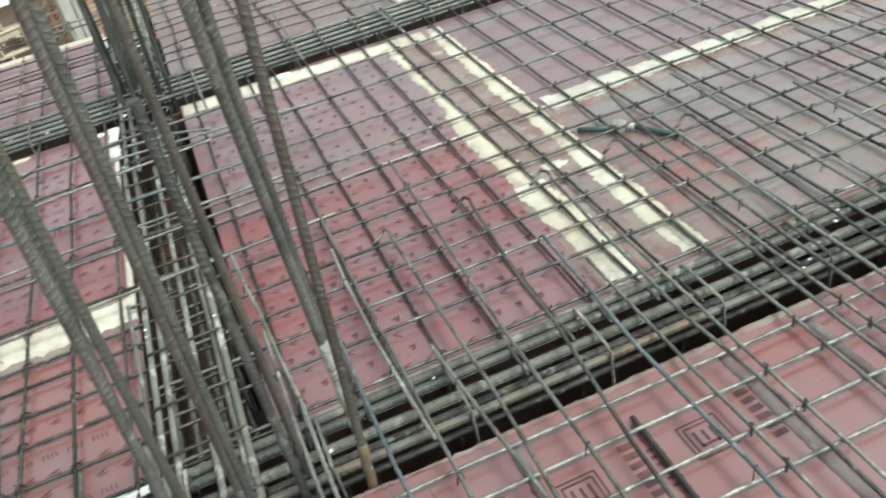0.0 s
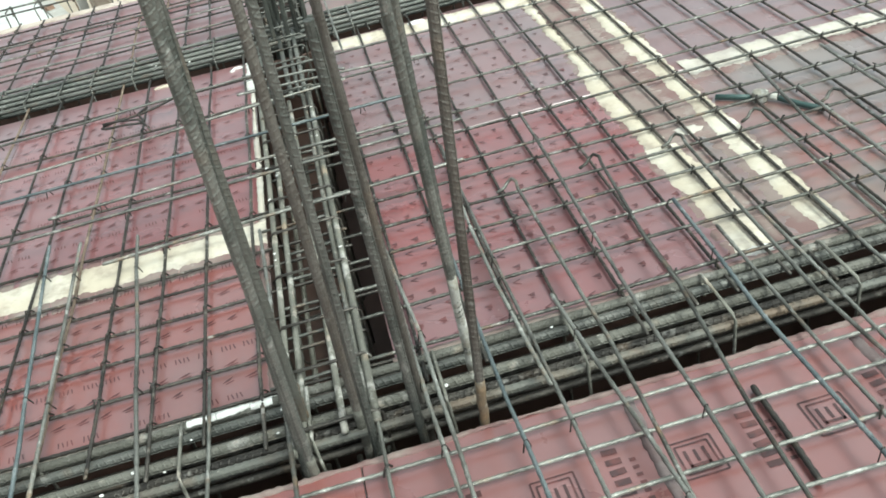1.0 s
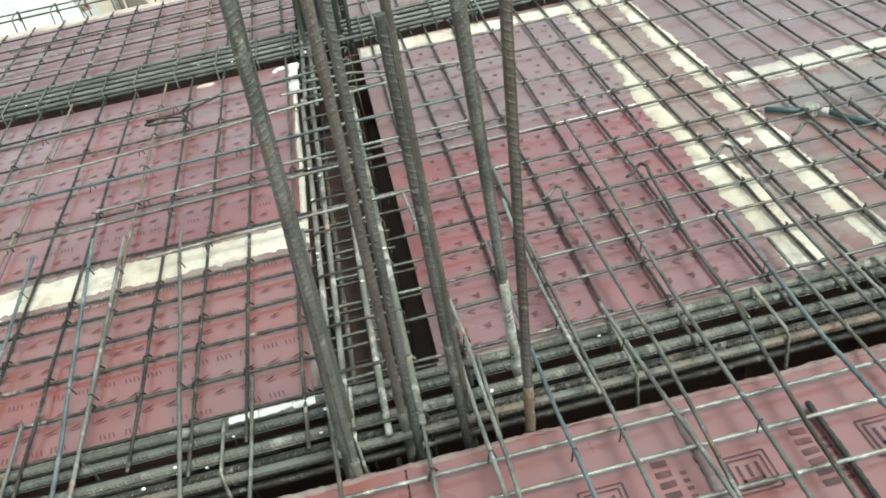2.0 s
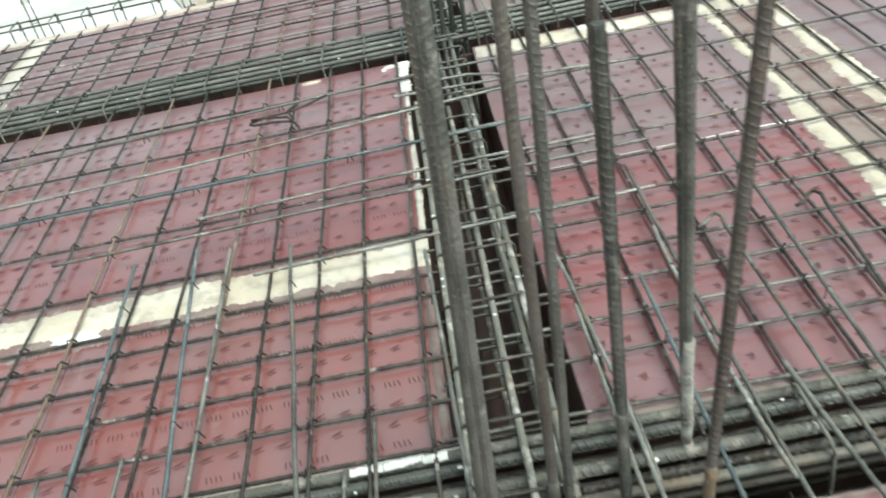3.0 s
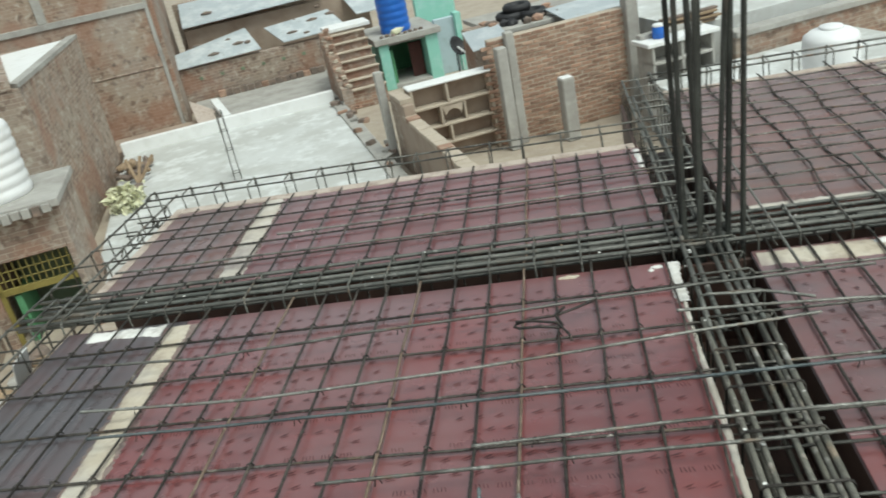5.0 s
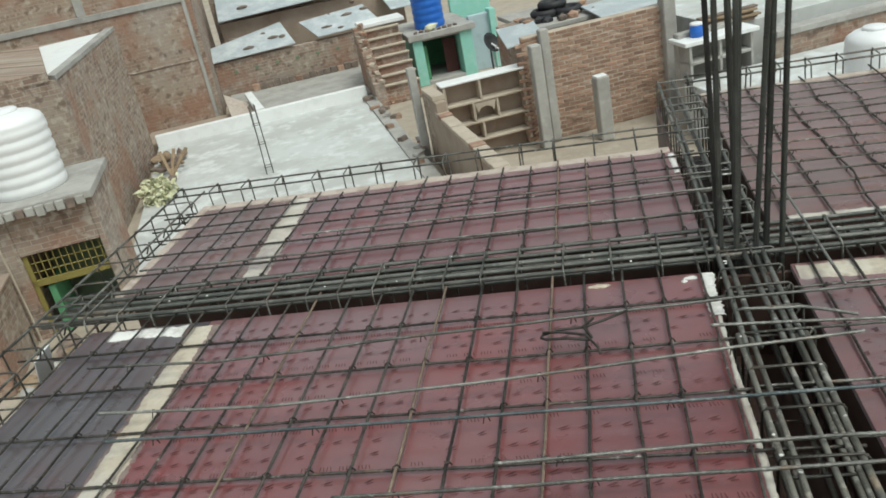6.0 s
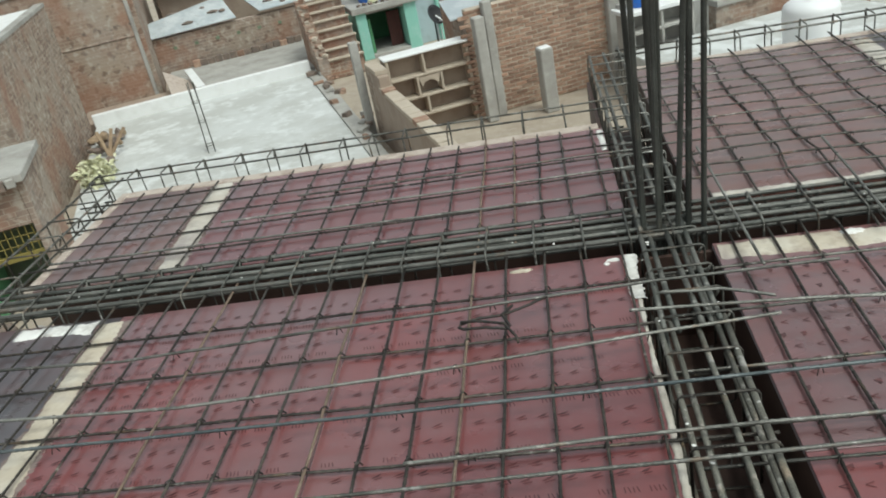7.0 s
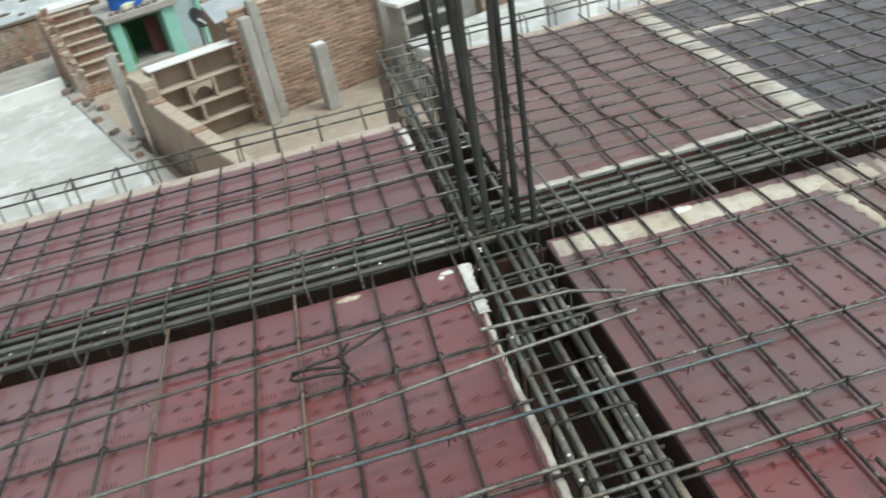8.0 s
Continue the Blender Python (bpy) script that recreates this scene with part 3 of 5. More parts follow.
def stamps(sheet, x0, x1, y0, y1, turn):
    """Rows of small rubbed marks: slanting wedges and open chevrons of unreadable print."""
    bm = bmesh.new()

    def mark(x, y, a, pts):
        c, s_ = math.cos(a), math.sin(a)
        bm.faces.new([bm.verts.new((x + u * c - v * s_, y + u * s_ + v * c, 0.0012)) for u, v in pts])

    y = y0 + 0.05
    row = 0
    while y < y1 - 0.05:
        x = x0 + 0.04 + 0.03 * (row % 2) + rng.uniform(0, 0.01)
        while x < x1 - 0.05:
            if rng.random() < 0.85:
                a = turn + rng.uniform(-0.1, 0.1)
                k = rng.uniform(0.8, 1.15)
                if turn > 1:
                    if row % 2:
                        mark(x, y, a, [(-0.009 * k, -0.008), (0.009 * k, -0.008), (0.001, 0.012 * k)])
                        mark(x, y - 0.011, a, [(-0.002, -0.004), (0.002, -0.004), (0.002, 0.004), (-0.002, 0.004)])
                    else:
                        mark(x, y, a, [(-0.010 * k, -0.008), (-0.007 * k, -0.008), (0.0015, 0.010), (-0.0005, 0.012)])
                        mark(x, y, a, [(0.010 * k, -0.008), (0.0015, 0.012), (-0.0005, 0.009), (0.007 * k, -0.008)])
                elif row % 3:
                    mark(x, y, a, [(-0.018 * k, -0.005), (0.004, -0.002), (0.016 * k, 0.008), (-0.002, 0.003)])
                    mark(x + 0.004, y - 0.009, a, [(-0.012 * k, -0.002), (0.012 * k, 0.001), (0.012 * k, 0.004), (-0.010 * k, 0.001)])
                else:
                    for q in range(4):
                        mark(x - 0.015 + 0.010 * q, y, a + 0.2 * (q % 2), [(-0.0016, -0.009 * k), (0.0012, -0.009 * k), (0.0016, 0.009), (-0.0012, 0.009)])
            x += 0.056 + rng.uniform(-0.004, 0.004)
        y += 0.058
        row += 1
    part("print_mark", bm, INK, sheet, "faint dark stamped print", kind="stuff")


for ob, x0, x1, y0, y1, mat in SHEETS:
    if mat in (PLY, PLY_MID, PLY_OLD) and -0.01 <= y0 < 2.0 and -2.2 < x0 and x1 < 1.0:
        stamps(ob, x0, x1, y0, y1, 0.1 if x0 < -0.1 else 1.5)
    elif mat is PLY_CLEAN and -0.3 < y1 < 0:
        bm = bmesh.new()
        for k in range(-12, 18):
            cx, cy = 0.241 + 0.267 * k, -0.45 - 0.006 * (k % 2)
            if cx < x0 + 0.06 or cx > x1 - 0.2:
                continue
            for d in (0.042, 0.032):
                for a, b_, w, h in ((0, d, 2 * d, 0.004), (0, -d, 2 * d, 0.004), (d, 0, 0.004, 2 * d), (-d, 0, 0.004, 2 * d)):
                    flat_bar(bm, cx + a, cy + b_, w, h, 0)
            for q in range(3):
                flat_bar(bm, cx - 0.018 + 0.018 * q, cy + 0.004 * (q % 2), 0.006, 0.04 - 0.012 * (q == 1), 0)
            flat_bar(bm, cx, cy - 0.016, 0.04, 0.006, 0)
            for q in range(6):
                flat_bar(bm, cx + 0.12, cy - 0.06 + 0.024 * q, 0.03, 0.014, rng.uniform(-0.1, 0.1))
                flat_bar(bm, cx + 0.155, cy - 0.06 + 0.018 * q, 0.012, 0.008, 0)
        part("print_mark", bm, INK_DARK, ob, "dark stamped emblem frames and print", kind="stuff")

# timber edge along the outer side of the far bay
tagged(new("edge_batten", mesh_of(box((-2.64, 3.241, -0.10), (-0.25, 3.305, 0.004), 0.004), EDGE)), "pale timber batten closing the slab's outer edge", "edge board", "edge boards")
tagged(new("edge_batten", mesh_of(box((-2.685, 2.3, -0.10), (-2.642, 3.305, 0.004), 0.004), EDGE)), "pale timber batten closing the slab's side", "edge board", "edge boards")
tagged(new("edge_batten", mesh_of(box((0.0, 4.052, -0.10), (4.2, 4.11, 0.004), 0.004), EDGE)), "pale timber batten closing the outer stained bay", "edge board", "edge boards")


# ---------------------------------------------------------------- bars of the slab
BAR = 0.0045


def mat_of_bars(label, xs, ys, x_span, y_span, z0=0.013, steel=STEEL, steel_x=None, tie=0.75, jitter=0.003, slope=0.0, x_low=True, pitch=0.011, rusty=()):
    """A tied mat of bars along y at each x of xs and along x at each y of ys; x_low: the bars along x lie under the others."""
    t = thing("rebar_mat", label, "rebar mat", "slab rebar mats")
    zy, zx = (z0 + 2 * BAR, z0) if x_low else (z0, z0 + 2 * BAR)
    for x in xs:
        s = rng.uniform(-0.004, 0.004)
        pts = wavy((x + s, y_span[0] + rng.uniform(-0.05, 0.03), zy), (x - s, y_span[1] + rng.uniform(-0.03, 0.05), zy), jitter=jitter)
        part("bar", rolled_bar(pts, BAR, pitch), STEEL_TAN if x in rusty else steel, t, "tan rusted bar" if x in rusty else "", smooth=True)
    for y in ys:
        s = rng.uniform(-0.004, 0.004)
        d = slope * (x_span[1] - x_span[0])
        pts = wavy((x_span[0] + rng.uniform(-0.05, 0.03), y + s, zx), (x_span[1] + rng.uniform(-0.03, 0.05), y - s + d, zx), jitter=jitter)
        part("bar", rolled_bar(pts, BAR, pitch), steel_x or steel, t, smooth=True)
    bm = bmesh.new()
    for x in xs:
        for y in ys:
            y2 = y + slope * (x - x_span[0])
            if rng.random() < tie and x_span[0] < x < x_span[1] and y_span[0] < y2 < y_span[1]:
                a = rng.uniform(0, math.tau)
                c, s = math.cos(a), math.sin(a)
                z = z0 + 3 * BAR + 0.001
                add_tube(bm, [(x - 0.010, y2 - 0.010, z0), (x - 0.004, y2 - 0.004, z + 0.001), (x + 0.004, y2 + 0.004, z + 0.001), (x + 0.010, y2 + 0.010, z0)], 0.0024, 4, False)
                add_tube(bm, [(x, y2, z), (x + 0.004 * c, y2 + 0.004 * s, z + 0.004), (x + 0.008 * c, y2 + 0.008 * s, z + rng.uniform(0.0, 0.005))], 0.0018, 4, False)
    part("tie_wire", bm, WIRE, t, "black wire ties at the crossings", kind="stuff")
    return t


def steps(a, b, d):
    n = int(round((b - a) / d))
    return [a + (b - a) * i / n + rng.uniform(-0.006, 0.006) for i in range(n + 1)]


mat_of_bars("dark steel bar mat wired over red plywood beside the long beam", [-0.283, -0.415, -0.535, -0.665, -0.781, -0.904, -1.032, -1.172, -1.296, -1.415, -1.538, -1.672, -1.78, -1.905, -2.02, -2.14, -2.26, -2.37, -2.49, -2.6], [0.01, 0.135, 0.268, 0.378, 0.49, 0.575, 0.77, 1.043, 1.288, 1.545, 1.795], (-2.78, -0.02), (-0.12, 2.1), steel=STEEL_DARK, steel_x=STEEL_DARK, rusty=(-0.781, -1.172, -1.672))
mat_of_bars("dark steel bar mat wired over the outer red sheets", [-0.29, -0.428, -0.535, -0.642, -0.775, -0.902, -1.043, -1.173, -1.31, -1.438, -1.595, -1.73, -1.86, -2.0, -2.13, -2.26, -2.38, -2.52], [2.32, 2.47, 2.67, 2.85, 2.98, 3.14], (-2.8, -0.05), (2.12, 3.215), steel=STEEL_DARK, steel_x=STEEL_DARK, rusty=(-0.642, -0.775))
mat_of_bars("dark steel bar mat over putty-jointed sheets beside the long beam", [0.076, 0.203, 0.308, 0.414, 0.552, 0.685, 0.788, 0.91, 0.99, 1.11, 1.235] + steps(1.36, 4.1, 0.125), [0.02, 0.171, 0.282, 0.397, 0.517, 0.656, 0.75, 0.928, 1.06, 1.285, 1.55, 1.795], (-0.22, 4.2), (-0.1, 2.25), steel=STEEL_DARK, steel_x=STEEL, x_low=False)
mat_of_bars("dark steel bar mat over the outer stained sheets", [0.09, 0.25, 0.395, 0.53, 0.69, 0.88, 1.07] + steps(1.25, 4.1, 0.165), steps(2.49, 4.0, 0.128), (-0.02, 4.2), (2.0, 4.15), steel=STEEL_DARK, steel_x=STEEL, slope=-0.05, x_low=False, pitch=0.018, jitter=0.017)
mat_of_bars("pale steel bar mat over clean red sheets by the near beam", steps(-2.5, -1.1, 0.16) + [-0.93, -0.40, -0.05] + steps(0.84, 4.1, 0.125), [-0.30, -0.385, -0.495, -0.59] + steps(-2.5, -0.71, 0.12), (-2.8, 4.2), (-2.6, 0.12), steel=STEEL_PALE, z0=0.02)

# loose top bars laid over the beams, each tied where it lies
TOP_BARS = [
    [(-2.4, 1.625), (-1.9, 1.59), (-1.19, 1.64), (-0.22, 1.70), (0.32, 1.70)],
    [(-2.2, 1.345), (-1.6, 1.31), (-0.98, 1.35), (-0.26, 1.426), (0.09, 1.455)],
    [(-2.1, 1.195), (-1.1, 1.193), (-0.29, 1.202), (0.323, 1.208)],
    [(-1.3, 0.895), (-0.33, 0.916), (0.40, 0.933)],
    [(-0.9, 0.99), (-0.25, 1.02), (0.30, 1.02)],
    [(-0.3, 1.55), (0.2, 1.507), (0.52, 1.46)],
    [(-0.7, 0.66), (0.35, 0.70)],
    [(-0.255, 0.614), (-0.22, -0.32), (-0.19, -1.2)],
    [(-0.608, 0.758), (-0.531, -0.234), (-0.48, -1.1)],
    [(-0.872, 0.834), (-0.792, -0.16), (-0.72, -1.1)],
    [(-1.041, 0.812), (-1.011, 0.05), (-0.97, -0.9)],
    [(-0.775, 0.795), (-0.757, -0.04), (-0.74, -0.8)],
    [(0.573, 0.875), (0.562, 0.379), (0.551, 0.0), (0.55, -0.6), (0.545, -1.2)],
    [(0.306, 0.816), (0.303, 0.577), (0.312, -0.16), (0.314, -0.52), (0.31, -1.2)],
    [(0.29, 0.52), (0.284, 0.2), (0.289, 0.0), (0.301, -0.243)],
    [(0.037, 0.681), (0.085, 0.02), (0.1, -0.9)],
    [(0.056, 0.30), (0.060, -0.195), (0.069, -0.431), (0.07, -1.2)],
    [(0.211, 0.35), (0.210, -0.25), (0.218, -0.47), (0.21, -1.2)],
    [(0.39, 0.02), (0.412, -0.25), (0.439, -0.566), (0.46, -1.1)],
    [(0.785, 0.25), (0.77, -0.21), (0.775, -0.59), (0.77, -1.2)],
    [(1.297, 0.785), (1.249, 0.415), (1.244, 0.078), (1.24, -0.6)],
    [(-0.2, 1.63), (-0.03, 1.614), (0.103, 1.545)],
    [(1.33, 0.6), (1.3, -0.6)],
    [(1.52, 0.8), (1.5, -0.6)], [(1.75, 0.5), (1.72, -0.6)], [(2.0, 0.8), (1.97, -0.6)],
    [(0.1, 2.7), (0.11, 2.0), (0.115, 1.72)], [(0.55, 2.62), (0.54, 1.9)], [(0.95, 2.7), (0.96, 1.85)],
    [(-2.6, 2.42), (-1.4, 2.40), (-0.1, 2.38)], [(-1.9, 2.62), (-0.2, 2.60), (-0.05, 2.60)], [(-1.6, 2.80), (-0.05, 2.78)]]


def bent(pts, z, step=0.16, jitter=0.002):
    out = []
    for a, b in zip(pts, pts[1:]):
        seg = wavy((*a, z), (*b, z), step, jitter)
        out += seg if not out else seg[1:]
    return out


for pts in TOP_BARS:
    blue = pts[0] in ((-2.1, 1.195), (-1.041, 0.812), (-0.872, 0.834), (0.211, 0.35), (0.785, 0.25))
    z = 0.058 + rng.uniform(-0.003, 0.006)
    tb = thing("top_bar", "blue-grey steel bar laid over the tied mat" if blue else "pale dusty steel bar laid over the tied mat", "rebar", "loose top bars over the beams")
    line = bent(pts, z)
    part("bar", rolled_bar(line, 0.0050), STEEL_BLUE if blue else STEEL_PALE, tb, smooth=True)
    bm = bmesh.new()
    for q in line[1:-1:3]:
        add_tube(bm, [(q.x - 0.009, q.y - 0.005, z - 0.022), (q.x - 0.002, q.y, z + 0.006), (q.x + 0.003, q.y, z + 0.006), (q.x + 0.009, q.y + 0.005, z - 0.022)], 0.0017, 4, False)
    part("tie_wire", bm, WIRE, tb, "black tie wires", kind="stuff")

# bars bent up and hooked in the bay with the putty joints
for hx, hy, ends in ((0.444, 0.535, ((0.451, 0.145), (0.456, -0.15), (0.446, -0.55), (0.44, -1.1))), (0.686, 0.545, ((0.662, 0.167), (0.66, -0.05), (0.625, -0.43), (0.60, -1.1))),
                     (0.924, 0.536, ((0.910, 0.171), (0.90, -0.2), (0.915, -0.4), (0.91, -1.1))), (1.171, 0.555, ((1.165, 0.2), (1.15, -0.2), (1.14, -1.0))), (1.407, 0.546, ((1.40, 0.2), (1.39, -0.2), (1.38, -1.0)))):
    hb = thing("cranked_bar", "cranked steel bar with a hooked end", "rebar", "cranked bars")
    line = [(hx - 0.045, hy - 0.012, 0.030), (hx - 0.022, hy - 0.004, 0.034), (hx - 0.008, hy + 0.008, 0.042), (hx + 0.004, hy + 0.008, 0.050), (hx + 0.010, hy - 0.020, 0.056)]
    line += [tuple(p) for p in bent([(hx + 0.004, hy - 0.06)] + list(ends), 0.056)]
    part("bar", tube(line, 0.0048, 7), STEEL, hb, smooth=True)

# a short dark bar under the near mat
db = thing("short_bar", "short dark wet steel bar under the near mat", "rebar")
part("bar", rolled_bar(wavy((0.674, -0.345, 0.012), (0.673, -0.585, 0.012), 0.1, 0.002), 0.0062), WIRE, db, smooth=True)

# a ceiling junction box with its conduit, tied under the mat
jb = thing("junction_box", "pale cement-smeared junction box on the stained sheet", "junction box")
body = lathe([(0.022, 0.0), (0.024, 0.006), (0.022, 0.024), (0.024, 0.028), (0.016, 0.031)], 14)
part("body", body, CRUST, jb, smooth=True).matrix_basis = pose(1.255, 0.675, 0.0)
part("spout", tube([(1.27, 0.665, 0.014), (1.295, 0.645, 0.014)], 0.011, 10), CRUST, jb, smooth=True)
part("conduit", tube([(1.295, 0.645, 0.012), (1.32, 0.60, 0.011), (1.345, 0.56, 0.010), (1.37, 0.53, 0.010)], 0.0085, 10), CONDUIT, jb, "dark green plastic conduit", True)
part("conduit", tube([(1.235, 0.685, 0.012), (1.20, 0.71, 0.011), (1.15, 0.745, 0.010)], 0.0085, 10), CONDUIT, jb, "dark green plastic conduit", True)
# a white board leaning at the slab's open side
wb = thing("white_board", "small white board with a green mark beside the slab", "board")
part("panel", box((-0.004, -0.05, -0.13), (0.004, 0.05, 0.13), 0.002), WHITEWASH, wb)
part("printed_mark", box((0.0042, -0.022, -0.07), (0.006, 0.022, -0.035), 0.0005), GREEN_DOOR, wb, "green mark")
wb.matrix_basis = pose(-2.80, 1.89, -0.10, 18, 25, 0)

# a scrap link left lying on the mat
sc = thing("scrap_stirrup", "dark bent scrap stirrup lying on the mat", "rebar")
part("link", tube([(-0.52, 1.69, 0.062), (-0.60, 1.645, 0.058), (-0.67, 1.61, 0.058), (-0.75, 1.602, 0.06), (-0.795, 1.578, 0.061), (-0.80, 1.562, 0.061), (-0.785, 1.552, 0.06), (-0.72, 1.55, 0.059), (-0.655, 1.535, 0.057), (-0.648, 1.548, 0.057), (-0.67, 1.60, 0.066), (-0.64, 1.645, 0.066)], 0.0046, 7), WIRE, sc, smooth=True)
part("link", tube([(-0.795, 1.575, 0.071), (-0.74, 1.573, 0.069), (-0.665, 1.55, 0.067), (-0.63, 1.50, 0.05), (-0.625, 1.48, 0.04)], 0.0042, 7), WIRE, sc, smooth=True)


# ---------------------------------------------------------------- beam cages
def stirrup(plane, at, lo, hi, z0, z1, r=0.004):
    """A closed link across a beam with rounded corners and two hooked ends. plane: the axis that it stands across."""
    c = 0.012
    ring = [(lo + c, z0), (hi - c, z0), (hi, z0 + c), (hi, z1 - c), (hi - c, z1), (lo + c, z1), (lo, z1 - c), (lo, z0 + c)]
    lean = rng.uniform(-0.012, 0.012)
    f = (lambda p: (at + lean * (p[1] - z0) / (z1 - z0), p[0], p[1])) if plane == "x" else (lambda p: (p[0], at + lean * (p[1] - z0) / (z1 - z0), p[1]))
    bm = tube([f(p) for p in ring], r, 6, True)
    add_tube(bm, [f((hi - 0.004, z1 - 0.002)), f((hi - 0.03, z1 - 0.05))], r, 5)
    return bm


def cage(label, axis, a, b, lo, hi, z0, z1, bars, pitch, steel, r=0.008, links=STEEL):
    t = thing("beam_cage", label, "rebar cage", "beam rebar cages")
    for p, z in bars:
        s, e = a + rng.uniform(-0.05, 0.05), b + rng.uniform(-0.05, 0.05)
        q = rng.uniform(-0.008, 0.008)
        pts = wavy((s, p - q, z), (e, p + q, z), 0.4, 0.003) if axis == "x" else wavy((p - q, s, z), (p + q, e, z), 0.4, 0.003)
        part("long_bar", tube(pts, r * rng.uniform(0.9, 1.1), 8), steel, t, smooth=True)
    x = a + 0.05
    while x < b - 0.02:
        part("stirrup", stirrup(axis, x, lo, hi, z0, z1), links, t, smooth=True)
        x += pitch * rng.uniform(0.85, 1.15)
    return t


def two_rows(lo, hi, top, bottom, zt, zb):
    return [(lo + (hi - lo) * i / (top - 1), zt) for i in range(top)] + [(lo + (hi - lo) * i / (bottom - 1), zb) for i in range(bottom)]


def heavy_bar(parent, x0, x1, y, z, r, mat):
    """A ribbed bar lying along x."""
    ob = part("long_bar", ribbed_bar(x1 - x0, r, 0.017, 9, 0.0009), mat, parent)
    ob.matrix_basis = Matrix.Translation((x0, y, z)) @ pose(0, 0, 0, 0, 90, rng.uniform(-0.15, 0.15)) @ pose(0, 0, 0, 0, 0, rng.uniform(0, 360))


ca = cage("heavy ribbed steel cage in the near cross beam form", "x", -2.75, 4.2, -0.176, -0.008, -0.27, 0.030, two_rows(-0.148, -0.032, 5, 4, -0.055, -0.25), 0.29, STEEL_DARK, 0.0090, STEEL_COAT)
for y, z, x0, mat in ((-0.014, 0.012, -2.72, STEEL_COAT), (-0.046, 0.004, -2.7, STEEL_HEAVY), (-0.076, -0.016, -0.6, STEEL_DARK), (-0.104, 0.006, -2.74, STEEL_COAT), (-0.132, -0.010, -1.7, STEEL_DARK), (-0.161, 0.000, -2.7, STEEL_STREAK)):
    heavy_bar(ca, x0, 4.15, y, z, 0.0100, mat)
cage("grey steel cage with close links in the long beam form", "y", -0.2, 1.5, -0.235, -0.036, -0.27, 0.042, [(-0.225, 0.03), (-0.195, 0.024), (-0.120, 0.03), (-0.066, 0.024), (-0.048, 0.032)] + two_rows(-0.21, -0.06, 2, 3, -0.06, -0.25), 0.19, STEEL_COAT, 0.0085, STEEL_DARK)
cage("grey steel cage with dense links by the far column", "y", 1.46, 2.12, -0.222, -0.022, -0.27, 0.046, [(-0.212, 0.034), (-0.18, 0.026), (-0.118, 0.034), (-0.085, 0.024), (-0.06, 0.034)] + two_rows(-0.2, -0.06, 2, 2, -0.03, -0.25), 0.13, STEEL_HEAVY, 0.0085, STEEL)
cage("dark steel cage running out past the far column", "y", 2.1, 4.35, -0.222, -0.022, -0.27, 0.06, two_rows(-0.205, -0.04, 3, 3, 0.045, -0.25) + [(-0.15, -0.08), (-0.09, -0.1)], 0.15, STEEL_HEAVY, 0.0085, STEEL_PALE)
cage("dark steel cage in the far cross beam form", "x", -2.85, 4.2, 2.03, 2.27, -0.27, 0.045, two_rows(2.045, 2.265, 5, 3, 0.032, -0.25) + [(2.07, 0.004), (2.13, -0.012), (2.19, 0.0), (2.24, -0.008)], 0.15, STEEL_HEAVY, 0.0088, STEEL)
cage("light steel edge cage along the slab's outer side", "x", -2.9, -0.15, 3.33, 3.47, -0.1, 0.07, two_rows(3.34, 3.46, 2, 2, 0.06, -0.09), 0.19, STEEL, 0.0052)
cage("light steel edge cage along the slab's open side", "y", -0.3, 3.45, -2.88, -2.70, -0.1, 0.06, two_rows(-2.87, -2.71, 2, 2, 0.05, -0.09), 0.19, STEEL, 0.0052)
cage("light steel edge cage on the outer stained bay", "x", -0.1, 4.2, 4.13, 4.27, -0.1, 0.08, two_rows(4.14, 4.26, 2, 2, 0.07, -0.09), 0.16, STEEL, 0.0052)


for k in range(54):
    ax = k % 3 != 0
    x, y = (rng.uniform(-1.2, 1.6) if k % 2 else rng.uniform(-2.5, 1.5), rng.uniform(-0.17, -0.02) if k % 2 else rng.uniform(2.05, 2.26)) if ax else (rng.choice((-0.225, -0.195, -0.12, -0.05)), rng.uniform(0.0, 2.0))
    bm = bmesh.new()
    bmesh.ops.create_icosphere(bm, subdivisions=1, radius=rng.uniform(0.002, 0.0045))
    for v in bm.verts:
        v.co = Vector((v.co.x * 1.5, v.co.y * 1.2, v.co.z * 0.7)) * rng.uniform(0.6, 1.3) + Vector((x, y, 0.018 if ax and k % 2 else 0.040))
    tagged(new("cement_crumb", mesh_of(bm, LIME)), "white cement crumb stuck to the beam bars", "cement crumb", "cement crumbs")


# ---------------------------------------------------------------- column bars
def column(name_label, bars, group):
    t = thing("column_rebar", name_label, "column rebar", group)
    for x0, y0, x1, y1, height, r, mat in bars:
        ob = part("column_bar", ribbed_bar(height + 0.32, r, 0.014, 10, 0.0004 if y0 > 1 else 0.0007), mat, t, smooth=False)
        d = Vector((x1 - x0, y1 - y0, 0.8)).normalized()
        q = d.to_track_quat("Z", "Y")
        ob.matrix_basis = Matrix.Translation(Vector((x0, y0, 0)) - d * 0.32) @ q.to_matrix().to_4x4() @ pose(0, 0, 0, 0, 0, rng.uniform(0, 360))
    return t


